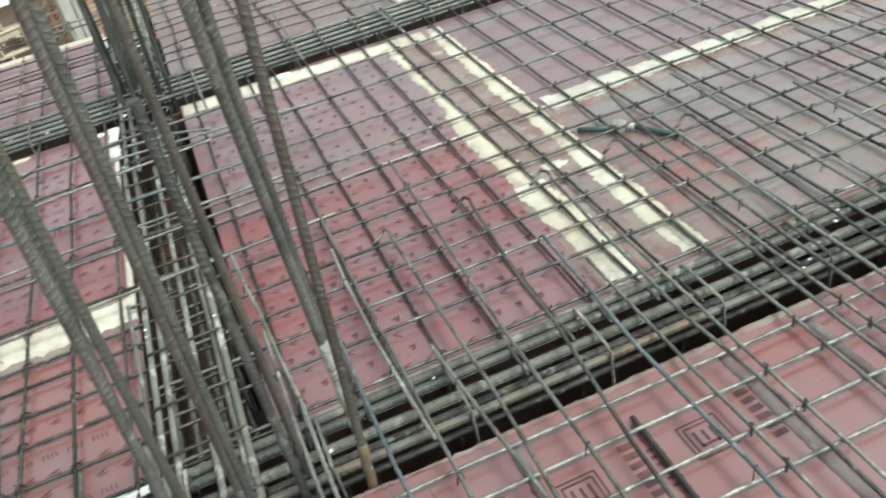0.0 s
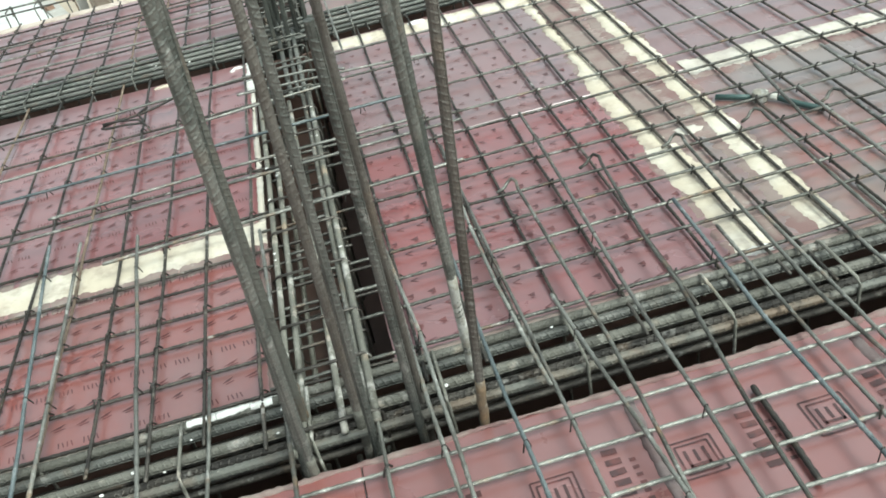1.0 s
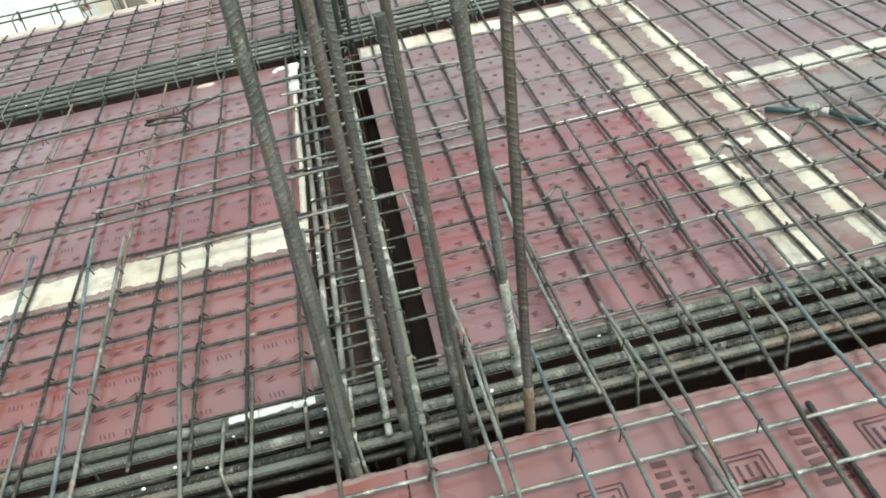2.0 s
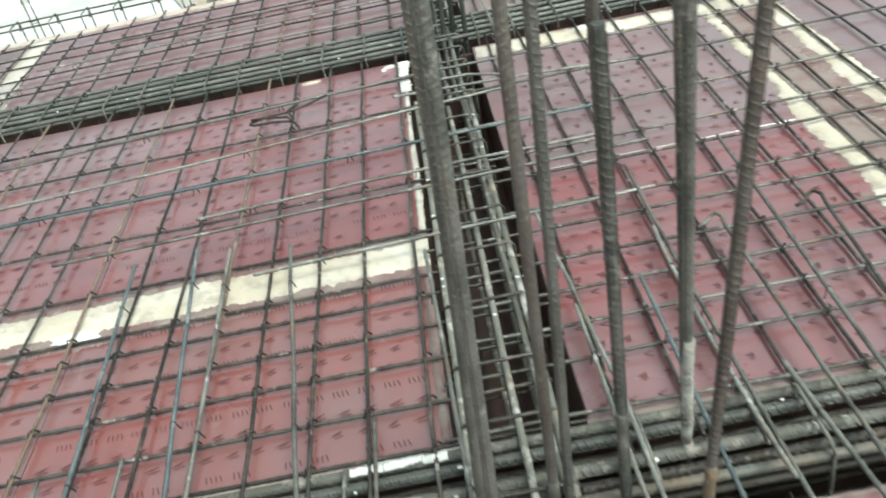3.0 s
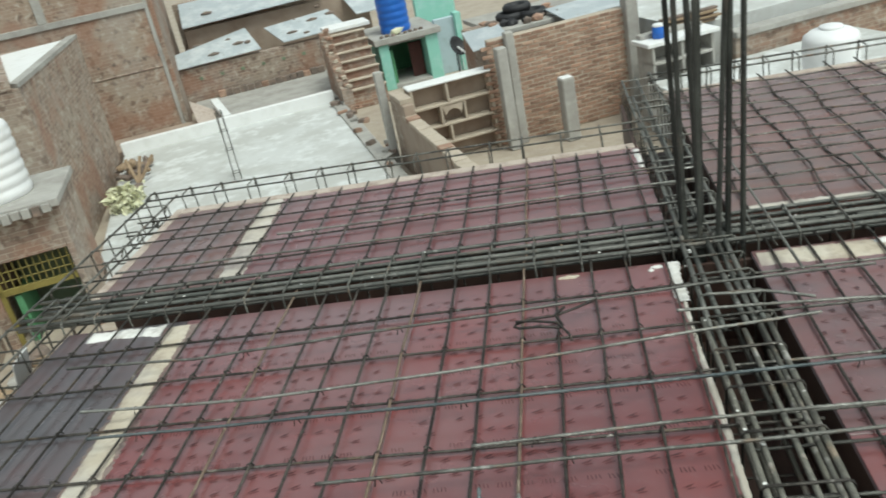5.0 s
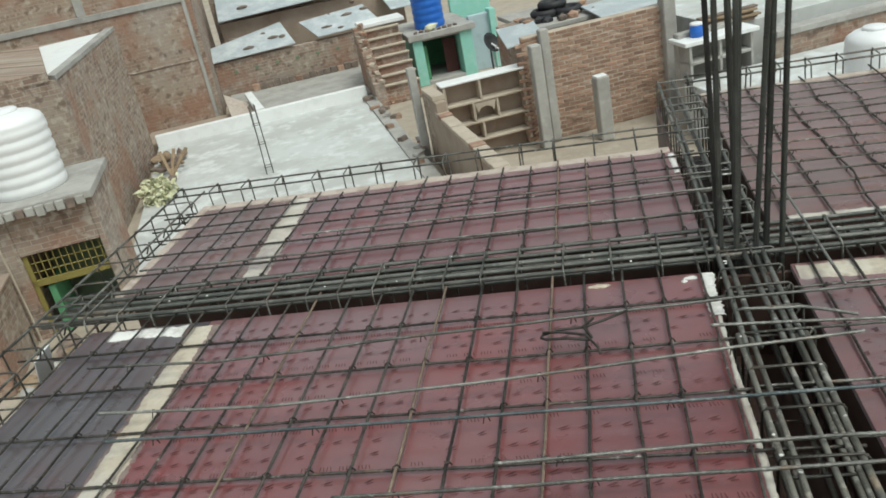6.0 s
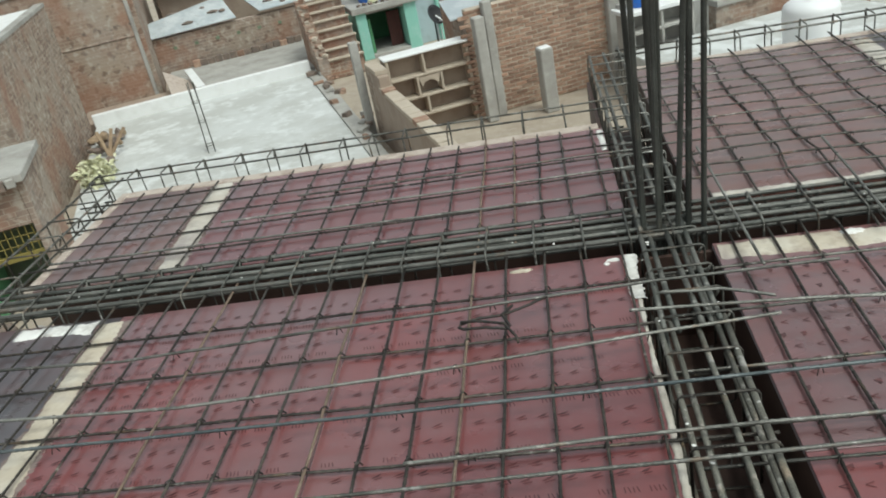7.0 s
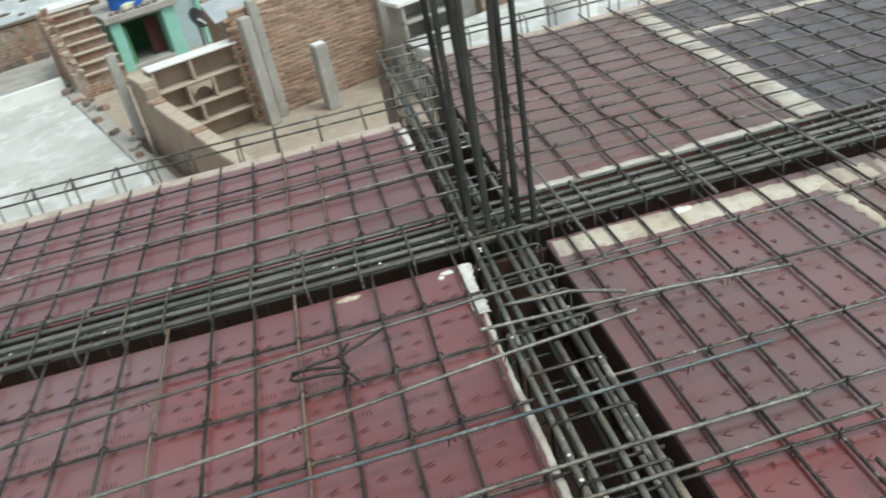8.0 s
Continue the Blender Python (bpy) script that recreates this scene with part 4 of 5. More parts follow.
c1 = column("tall ribbed column bars rising from the near beam crossing", [
    (-0.197, -0.110, -0.165, -0.150, 1.9, 0.0082, STEEL_STREAK),
    (-0.215, -0.188, -0.160, -0.223, 1.04, 0.0082, STEEL_HEAVY),
    (-0.195, -0.235, -0.155, -0.298, 1.9, 0.0082, STEEL_HEAVY),
    (-0.085, -0.155, -0.060, -0.146, 1.073, 0.0082, STEEL_BROWN),
    (-0.065, -0.197, -0.035, -0.214, 1.9, 0.0082, STEEL_HEAVY),
    (0.033, -0.193, 0.038, -0.228, 0.89, 0.0085, STEEL_HEAVY),
    (0.049, -0.126, 0.054, -0.129, 1.9, 0.0082, STEEL_BROWN),
    (0.172, -0.089, 0.152, -0.190, 1.9, 0.0082, STEEL_HEAVY),
    (0.170, -0.092, 0.172, -0.095, 1.9, 0.0082, STEEL_HEAVY),
    (0.160, -0.225, 0.203, -0.267, 1.9, 0.0080, STEEL_BROWN)], "column starter bars")
# cement slurry and rust left round the feet of the bars
for x0, y0, x1, y1, za, zb, mat, lab in ((0.172, -0.089, 0.152, -0.190, 0.02, 0.30, CRUST, "pale cement crust"), (0.160, -0.225, 0.203, -0.267, -0.12, 0.12, STEEL_RUST, "rusty foot"),
                                         (-0.197, -0.105, -0.166, -0.152, 0.03, 0.14, STEEL_RUST, "rusty foot"), (0.172, -0.089, 0.152, -0.190, -0.12, 0.02, STEEL_COAT, "cement crust"),
                                         (-0.195, -0.235, -0.155, -0.298, -0.12, 0.05, STEEL_COAT, "cement crust"), (-0.085, -0.155, -0.060, -0.146, -0.15, 0.06, STEEL_COAT, "cement crust")):
    n = 9
    line = []
    for i in range(n):
        z = za + (zb - za) * i / (n - 1)
        line.append((x0 + (x1 - x0) * z / 0.8 + rng.uniform(-0.0018, 0.0018), y0 + (y1 - y0) * z / 0.8 + rng.uniform(-0.0018, 0.0018), z))
    bar = min(c1.children, key=lambda q: (q.matrix_basis @ Vector((0, 0, 0.32)) - Vector((x0, y0, 0))).length)
    part("crust", tube(line, 0.0102, 9), mat, bar, lab, True).matrix_parent_inverse = bar.matrix_basis.inverted()
column("tall dark ribbed column bars rising from the far beam crossing", [
    (-0.192, 2.09, -0.176, 2.09, 2.6, 0.0095, STEEL_BLACK), (-0.180, 2.25, -0.185, 2.22, 2.6, 0.0095, STEEL_BLACK),
    (-0.142, 2.08, -0.112, 2.09, 2.6, 0.0095, STEEL_BLACK), (-0.112, 2.24, -0.082, 2.22, 2.6, 0.0095, STEEL_BLACK),
    (-0.085, 2.06, -0.020, 2.08, 2.6, 0.0095, STEEL_BLACK), (-0.042, 2.10, 0.0, 2.10, 2.6, 0.0095, STEEL_BLACK),
    (0.002, 2.06, 0.040, 2.08, 2.6, 0.0095, STEEL_BLACK), (-0.125, 2.16, -0.125, 2.15, 2.6, 0.0095, STEEL_BLACK)], "column starter bars")

# ---------------------------------------------------------------- the neighbourhood
GROUND = -3.9
tagged(new("ground", mesh_of(box((-400, -400, GROUND - 0.5), (400, 400, GROUND)), EARTH)), "sandy trodden earth between the houses", "ground", kind="structure")
# the storey that carries the slab
# Second, unseen block is added to keep bright ground out of sheet gaps.
tagged(new("wall_own", mesh_of(add_box(box((-2.55, -2.7, GROUND - 0.01), (4.2, 3.15, -0.42)), (0.0, 3.152, GROUND - 0.01), (4.2, 4.0, -0.42)), BRICK_DULL)), "plain brick storey under the slab, with an unseen added end block", "wall", kind="structure")
# the houses beyond stand turned to the slab
TURN = Matrix.Translation((-4.6, 15.4, 0)) @ pose(0, 0, 0, 0, 0, 22.0)


def house(name, label, category, group=""):
    ob = thing(name, label, category, group)
    ob.matrix_basis = TURN
    return ob


def hb(name, u, v, z, mat, parent, label="", bevel=0.012):
    """A block of a house, by its extents along the house lines."""
    return part(name, box((u[0], v[0], z[0]), (u[1], v[1], z[1]), bevel), mat, parent, label)


def slab_at(name, pts, thick, mat, parent, label=""):
    """A slanted sheet through four corners."""
    bm = bmesh.new()
    top = [bm.verts.new(p) for p in pts]
    low = [bm.verts.new((p[0], p[1], p[2] - thick)) for p in pts]
    bm.faces.new(top)
    bm.faces.new(list(reversed(low)))
    for i in range(4):
        j = (i + 1) % 4
        bm.faces.new((top[i], low[i], low[j], top[j]))
    bmesh.ops.recalc_face_normals(bm, faces=bm.faces)
    return part(name, bm, mat, parent, label)


def stone(name, at, size, mat, parent=None, label=""):
    bm = bmesh.new()
    bmesh.ops.create_icosphere(bm, subdivisions=1, radius=1.0)
    for v in bm.verts:
        v.co = Vector((v.co.x * size[0], v.co.y * size[1], v.co.z * size[2])) * rng.uniform(0.7, 1.15) + Vector(at)
    return part(name, bm, mat, parent, label)


def water_tank(label, at, r, h, mat, ribs=6):
    t = thing("water_tank", label, "water tank", "roof water tanks")
    prof = [(r * 0.97, 0.0)]
    for i in range(ribs):
        z = h * 0.80 * i / ribs
        d = h * 0.80 / ribs
        prof += [(r * 0.97, z + 0.12 * d), (r, z + 0.28 * d), (r, z + 0.72 * d), (r * 0.97, z + 0.9 * d)]
    prof += [(r * 0.99, h * 0.81), (r * 0.93, h * 0.87), (r * 0.72, h * 0.93), (r * 0.45, h * 0.955)]
    part("body", lathe(prof), mat, t, smooth=True)
    part("lid", lathe([(r * 0.42, h * 0.94), (r * 0.42, h * 0.985), (r * 0.38, h), (r * 0.1, h * 1.01)]), mat, t, smooth=True)
    t.matrix_basis = TURN @ Matrix.Translation(at)
    return t


# --- low flat roof with white screed
tr = house("roof_terrace", "low flat roof with whitewashed screed and white parapet", "house")
hb("roof_slab", (-5.3, 0.02), (-3.6, 5.3), (GROUND, -3.65), SCREED, tr)
hb("parapet", (-5.3, 0.15), (5.3, 5.48), (GROUND, -3.35), WHITEWASH, tr, "white painted parapet")
hb("kerb", (0.02, 0.32), (-3.6, 5.3), (GROUND, -3.61), CONCRETE, tr, "grey concrete kerb")
hb("lower_slab", (-3.4, 0.6), (5.5, 9.4), (GROUND, -3.58), CONCRETE, tr, "bare grey lower slab")
hb("ledge", (-5.6, -3.41), (5.5, 6.98), (GROUND, -3.58), PLASTER, tr, "earth-brown plastered ledge")
slab_at("ramp", [(-3.35, 5.5, -3.4), (-2.75, 5.5, -3.56), (-2.9, 7.4, -3.52), (-3.5, 7.4, -3.12)], 0.12, EDGE, tr, "sloping timber sheet")
slab_at("ramp", [(-2.72, 5.55, -3.34), (-2.5, 5.55, -3.34), (-2.75, 7.8, -3.3), (-2.95, 7.8, -3.3)], 0.1, WHITEWASH, tr, "sloping white coping")
for k in range(15):
    hb("brick", (-2.7 + k * 0.215, -2.5 + k * 0.215), (9.15, 9.35), (-3.582, -3.42 + rng.uniform(-0.02, 0.03)), RUBBLE if k % 6 else BRICK_PIECE, tr, "", 0.01)
sb = house("starter_bars", "thin steel starter bars standing on the low roof", "rebar")
for du, dv in ((0, 0), (0.14, 0.0), (0.14, 0.16), (0.0, 0.16)):
    part("bar", tube([(-2.76 + du, 0.72 + dv, -3.66), (-2.74 + du * 0.8, 0.76 + dv * 0.8, -2.85), (-2.72 + du * 0.7 + rng.uniform(-0.05, 0.05), 0.76 + dv, -2.2)], 0.010), STEEL, sb)
for z in (-3.5, -3.0, -2.6):
    part("link", tube([(-2.77, 0.71, z), (-2.61, 0.71, z), (-2.61, 0.89, z), (-2.77, 0.89, z)], 0.007, 5, True), STEEL, sb)
# debris along the kerb
for k in range(20):
    v = rng.uniform(-1.5, 4.9)
    w, d, h = rng.uniform(0.06, 0.13), rng.uniform(0.05, 0.09), rng.uniform(0.03, 0.06)
    bm = box((-w, -d, -h), (w, d, h), 0.012)
    for q in bm.verts:
        q.co += Vector((rng.uniform(-0.02, 0.02), rng.uniform(-0.02, 0.02), rng.uniform(-0.012, 0.012)))
    ob = part("rubble_piece", bm, (BRICK_PIECE, RUBBLE, CONCRETE)[k % 3])
    tagged(ob, "broken brick rubble lying on the concrete kerb", "rubble", "rubble along the kerb")
    ob.matrix_basis = TURN @ pose(rng.uniform(0.08, 0.5), v, -3.575, rng.uniform(-12, 12), rng.uniform(-12, 12), rng.uniform(0, 180))

# --- tall bare brick house
fa = house("brick_house", "tall bare brick house with concrete bands", "house")
hb("wall", (-20.0, -3.81), (7.0, 14.0), (GROUND, 2.6), BRICK_TAN, fa)
hb("corner_post", (-3.83, -3.74), (6.97, 7.2), (GROUND, 2.6), CONCRETE, fa, "grey concrete corner post")
hb("band", (-20.0, -3.81), (6.95, 7.05), (-0.50, -0.34), CONCRETE, fa, "grey concrete lintel band")
hb("band", (-20.0, -3.84), (6.975, 7.05), (-2.01, -1.965), BRICK_DULL, fa, "thin projecting brick course")
hb("column", (-6.39, -6.17), (6.95, 7.05), (-0.34, 2.6), CONCRETE, fa, "grey concrete column")
# Dark blocks on the wall face stand in for the scaffold holes' shade.
for k in range(5):
    hb("putlog_hole", (-5.42 + k * 0.387, -5.36 + k * 0.387), (6.98, 7.02), (-1.72, -1.66), RUBBLE, fa, "dark scaffold hole", 0.0)
hb("return_wall", (-3.80, -3.62), (7.2, 14.0), (GROUND, 2.0), BRICK_DULL, fa)

# --- rough brick outbuilding before it
ou = house("brick_outbuilding", "rough brick outbuilding with a sloped white ledge", "house")


def prism(name, corners, z0, z1, mat, parent, label=""):
    """An upright block over a plan outline."""
    bm = bmesh.new()
    low, top = [bm.verts.new((u, v, z0)) for u, v in corners], [bm.verts.new((u, v, z1)) for u, v in corners]
    bm.faces.new(top)
    bm.faces.new(list(reversed(low)))
    n = len(corners)
    for i in range(n):
        bm.faces.new((low[i], low[(i + 1) % n], top[(i + 1) % n], top[i]))
    bmesh.ops.recalc_face_normals(bm, faces=bm.faces)
    return part(name, bm, mat, parent, label)


prism("wall", [(-5.70, -0.75), (-5.40, 5.35), (-7.3, 5.6), (-7.3, -0.9)], GROUND, -0.66, BRICK_DULL, ou)
prism("roof_skin", [(-5.84, -0.55), (-5.62, 5.2), (-7.1, 4.9), (-6.95, 4.2)], -0.662, -0.63, WHITEWASH, ou, "white painted roof skin")
prism("coping", [(-5.685, -0.8), (-5.385, 5.38), (-5.60, 5.38), (-5.86, -0.6)], -0.662, -0.585, CONCRETE, ou, "grey concrete coping")
prism("block", [(-5.80, -0.8), (-6.90, 4.25), (-9.5, 4.6), (-9.5, -0.9)], -0.664, -0.50, BRICK_DULL, ou)
# --- brick hut with a tank on its roof
hu = house("tank_hut", "small brick hut with concrete roof and yellow door grille", "hut")
hu.matrix_basis = TURN @ Matrix.Translation((-0.22, 0, -0.12))
hb("wall", (-10.0, -6.12), (-4.0, -2.5), (GROUND, -1.78), BRICK_DULL, hu)
hb("wall", (-4.98, -4.88), (-4.0, -2.5), (GROUND, -1.78), BRICK_DULL, hu)
hb("wall", (-6.12, -4.98), (-4.0, -3.75), (-2.44, -1.78), BRICK_DULL, hu)
hb("room_floor", (-6.12, -4.98), (-3.9, -2.5), (GROUND, GROUND + 0.03), CONCRETE, hu)
hb("back_wall", (-6.12, -4.98), (-2.7, -2.5), (GROUND, -1.78), DARK, hu)
hb("roof_slab", (-10.0, -4.83), (-4.15, -2.4), (-1.78, -1.66), CONCRETE, hu, "grey concrete roof slab")
for k in range(12):
    hb("edge_brick", (-6.6 + k * 0.14, -6.48 + k * 0.14), (-4.20, -4.1), (-1.84 + rng.uniform(-0.02, 0.02), -1.70), CONCRETE if k % 5 else RUBBLE, hu, "", 0.01)
hb("grille_frame", (-6.12, -4.98), (-3.95, -3.90), (-2.96, -2.86), YELLOW, hu, "yellow iron transom bar", 0.004)
hb("grille_frame", (-6.12, -6.05), (-3.95, -3.90), (GROUND, -2.44), YELLOW, hu, "yellow iron door post", 0.004)
for k in range(11):
    u = -5.98 + k * 0.095
    part("grille_bar", tube([(u, -3.93, -2.88), (u, -3.93, -2.44)], 0.010, 5), YELLOW, hu)
for z in (-2.6, -2.74):
    part("grille_bar", tube([(-6.1, -3.915, z), (-4.98, -3.915, z)], 0.010, 5), YELLOW, hu)
hb("door_leaf", (-5.95, -5.85), (-3.9, -3.1), (GROUND, -3.0), GREEN_DOOR, hu, "green door leaf standing open")
part("pipe", tube([(-6.35, -4.12, -1.2), (-6.33, -4.12, -1.75), (-6.3, -4.1, -2.4), (-6.28, -4.08, -3.4), (-6.28, -4.08, GROUND)], 0.018, 8), MORTAR, hu, "thin dusty pipe")
water_tank("white ribbed plastic water tank on the hut roof", (-6.02, -3.3, -1.78), 0.54, 1.22, WHITE_TANK, 6)
# brick pier before the hut, with broken stones and sacks at its foot
pr = house("brick_pier", "rough brick pier standing before the hut", "wall")
hb("wall", (-7.7, -6.55), (-5.6, -4.1), (GROUND, -2.75), BRICK_DULL, pr)
hb("coping", (-7.72, -6.52), (-5.62, -4.08), (-2.75, -2.70), PLASTER, pr, "mud-plastered coping")
for k in range(16):
    ob = stone("rubble_piece", (-6.2 + rng.uniform(-0.3, 1.2), -4.9 + rng.uniform(-1.0, 0.5), GROUND + 0.06), (rng.uniform(0.10, 0.26), rng.uniform(0.10, 0.24), rng.uniform(0.08, 0.16)), (RUBBLE, WOOD, CONCRETE, RUBBLE)[k % 4])
    tagged(ob, "broken stones and scrap heaped before the hut", "rubble", "rubble before the hut")
    ob.matrix_basis = TURN
# straw-coloured leaf pile and broken stones between the hut and the low roof
def leaf_clump(at, spread, n):
    """A handful of limp curled leaves."""
    bm = bmesh.new()
    for _ in range(n):
        m = Matrix.Translation(Vector(at) + Vector([rng.gauss(0, spread) for _ in range(3)]) * 1.0) @ pose(0, 0, 0, rng.uniform(-50, 50), rng.uniform(-50, 50), rng.uniform(0, 360))
        w, d = rng.uniform(0.025, 0.05), rng.uniform(0.06, 0.13)
        rows = []
        for f, q in ((-1, 0.15), (-0.4, 1.0), (0.3, 0.85), (1, 0.1)):
            rows.append([bm.verts.new(m @ Vector((x * w * q, f * d, -0.35 * d * f * f + 0.3 * w * abs(x)))) for x in (-1, 0, 1)])
        for p, q in zip(rows, rows[1:]):
            for k in range(2):
                bm.faces.new((p[k], p[k + 1], q[k + 1], q[k]))
    return bm


for k in range(70):
    u, v = -5.0 + rng.gauss(0, 0.16), 1.2 + rng.gauss(0, 0.45)
    ob = part("leaf_clump", leaf_clump((u, v, -3.61 + rng.uniform(0, 0.28) * max(0.05, 1 - abs(v - 1.2))), 0.05, 9), STRAW)
    tagged(ob, "wilted yellow-green leaves heaped on the low roof", "leaf heap", "leaf heap")
    ob.matrix_basis = TURN
for k in range(26):
    u, v = -4.85 + rng.gauss(0, 0.26), 3.1 + rng.gauss(0, 0.5)
    ob = stone("rubble_piece", (u, v, -3.61 + rng.uniform(0, 0.34) * max(0.1, 1 - abs(v - 3.1))), (rng.uniform(0.08, 0.2), rng.uniform(0.08, 0.2), rng.uniform(0.05, 0.13)), RUBBLE if k % 3 else WOOD)
    tagged(ob, "dark broken stones and timber heaped on the low roof", "rubble", "rubble heap")
    ob.matrix_basis = TURN
for k in range(3):
    ob = part("plank", box((-0.035, -0.36, -0.018), (0.035, 0.36, 0.018), 0.004), WOOD)
    ob.matrix_basis = TURN @ pose(-4.85 + 0.14 * k, 2.4, -3.38, 48, 10 * k, 20 - 30 * k)
    tagged(ob, "weathered plank leaning on the rubble heap", "plank", "planks on the rubble")

# --- long wall with tin sheds
gw = house("garden_wall", "long dull brick wall below tin roofs", "wall")
hb("wall", (-3.7, 0.8), (9.5, 9.75), (GROUND, -2.62), BRICK_DULL, gw)
for k in range(6):
    hb("hole", (-3.1 + k * 0.62, -3.0 + k * 0.62), (9.47, 9.52), (-3.0, -2.92), DARK, gw, "", 0.0)
ts = house("tin_shed", "shed with loose tin sheets weighed down by stones", "shed")
hb("wall", (-3.2, 2.6), (11.2, 11.4), (GROUND, -1.75), PLASTER, ts)
hb("wall", (-3.4, 2.6), (13.2, 13.4), (GROUND, -1.1), BRICK_DULL, ts)
for c in ([(-3.9, 9.4, -2.55), (-1.15, 9.4, -2.5), (-1.4, 10.8, -2.0), (-3.85, 10.2, -2.28)], [(-0.45, 9.4, -2.48), (1.5, 9.4, -2.44), (1.2, 10.6, -2.0), (-0.85, 10.5, -2.1)], [(-3.2, 10.9, -1.62), (1.2, 10.9, -1.55), (1.3, 13.3, -1.05), (-3.2, 13.3, -1.1)], [(1.9, 9.6, -2.2), (3.0, 9.6, -2.2), (3.0, 11.2, -1.8), (1.8, 11.2, -1.8)]):
    slab_at("tin_sheet", c, 0.03, TIN, ts)
for u, v, z in ((-2.0, 10.4, -2.2), (-1.75, 10.0, -2.3), (-1.45, 9.9, -2.3), (-2.5, 9.7, -2.4), (0.1, 10.6, -2.1), (0.6, 10.2, -2.15), (0.95, 10.9, -1.9), (1.2, 10.3, -2.1), (-0.1, 9.8, -2.33), (-2.9, 10.6, -2.2), (0.3, 9.6, -2.4), (-2.4, 11.6, -1.42), (0.4, 12.0, -1.3)):
    stone("stone", (u, v, z), (rng.uniform(0.09, 0.22), rng.uniform(0.07, 0.14), 0.06), RUBBLE, ts, "stone holding the sheet down")

# --- brick stairs beside the green room
st = house("brick_stairs", "rough unplastered brick stairs up to a roof", "stairs")
for k in range(7):
    hb("step", (0.55, 1.5), (4.9 + 0.26 * k, 5.16 + 0.26 * k), (GROUND, -3.42 + 0.2 * k), BRICK, st)
    hb("tread", (0.52, 1.52), (4.83 + 0.26 * k, 4.99 + 0.26 * k), (-3.42 + 0.2 * k, -3.37 + 0.2 * k), MORTAR, st)
for k in range(8):
    hb("side_brick", (0.28, 0.55), (4.5 + 0.26 * k, 4.76 + 0.26 * k), (GROUND, -3.2 + 0.165 * k), BRICK, st)
for k in range(14):
    w = rng.uniform(0.08, 0.13)
    ob = box((-w, -0.06, -0.04), (w, 0.06, 0.04), 0.01)
    for q in ob.verts:
        q.co += Vector((rng.uniform(-0.02, 0.02), rng.uniform(-0.02, 0.02), rng.uniform(-0.012, 0.012)))
    part("loose_brick", ob, BRICK_PIECE if k % 2 else MORTAR, st).matrix_basis = pose(0.42 + rng.uniform(-0.06, 0.06), 4.55 + 0.14 * k, -3.16 + 0.165 * int((0.05 + 0.14 * k) / 0.26), rng.uniform(-10, 10), rng.uniform(-10, 10), rng.uniform(60, 120))
hb("landing", (0.5, 1.75), (6.75, 7.6), (-2.16, -2.06), WHITEWASH, st, "white landing slab")

# --- mint green room
gn = house("green_room", "small mint green room with an open doorway", "house")
hb("wall", (1.70, 1.98), (6.0, 8.2), (GROUND, -2.66), GREEN, gn)
hb("wall", (3.02, 3.36), (6.0, 8.2), (GROUND, -2.66), GREEN, gn)
hb("lintel", (1.98, 3.02), (6.0, 6.2), (-2.72, -2.66), CONCRETE, gn)
hb("back_wall", (1.98, 3.02), (7.9, 8.2), (GROUND, -2.66), GREEN_DOOR, gn)
hb("room_floor", (1.98, 3.02), (6.0, 7.9), (GROUND, GROUND + 0.1), CONCRETE, gn)
hb("roof_slab", (1.60, 3.46), (5.9, 8.3), (-2.66, -2.50), CONCRETE, gn, "grey concrete roof slab")
hb("curtain", (2.62, 2.98), (6.5, 6.56), (GROUND + 0.1, -2.86), MAROON, gn, "dark maroon curtain")
hb("door_leaf", (2.02, 2.10), (6.2, 6.9), (GROUND + 0.1, -2.88), GREEN_DOOR, gn, "green door leaf standing open")
hb("side_wall", (3.40, 4.0), (6.3, 6.5), (GROUND, -2.4), BLUE_WALL, gn, "pale blue side wall")
hb("side_post", (3.96, 4.14), (6.15, 6.5), (GROUND, -2.3), GREEN, gn, "mint green post")
hb("side_wall", (3.4, 4.6), (8.2, 8.4), (GROUND, -1.9), GREEN, gn)
water_tank("blue ribbed plastic water tank on the green room", (2.42, 6.75, -2.5), 0.42, 1.15, BLUE, 5)
ob = stone("cement_bag", (2.3, 6.12, -2.4), (0.22, 0.14, 0.12), STRAW)
tagged(ob, "pale yellow sack lying before the blue tank", "sack")
ob.matrix_basis = TURN
for k in range(8):
    ob = stone("rubble_piece", (1.85 + 0.16 * k, 6.05 + rng.uniform(-0.05, 0.1), -2.47), (0.07, 0.07, 0.05), RUBBLE)
    tagged(ob, "dark stone on the green room's roof edge", "rubble", "stones on the green room")
    ob.matrix_basis = TURN
# satellite dish
sd = thing("satellite_dish", "black satellite dish on a short mast", "satellite dish")
part("reflector", lathe([(0.02, 0.0), (0.10, 0.012), (0.19, 0.045), (0.26, 0.09), (0.265, 0.10), (0.19, 0.06), (0.10, 0.028), (0.02, 0.016)], 24), RUBBER, sd, smooth=True).matrix_basis = pose(0, 0, 0.5, 62, 0, 35)
part("mast", tube([(0, 0, -0.46), (0, 0, 0.42), (0, 0.02, 0.5)], 0.02, 8), RUBBER, sd)
part("feed_arm", tube([(0, 0, 0.4), (0.18, -0.22, 0.44), (0.22, -0.3, 0.5)], 0.01, 6), RUBBER, sd)
sd.matrix_basis = TURN @ Matrix.Translation((3.37, 4.4, -3.36))
rl = house("balcony_rail", "thin white iron railing beside the dish", "railing")
hb("sill", (2.6, 4.1), (3.6, 4.7), (GROUND, -3.8), CONCRETE, rl)
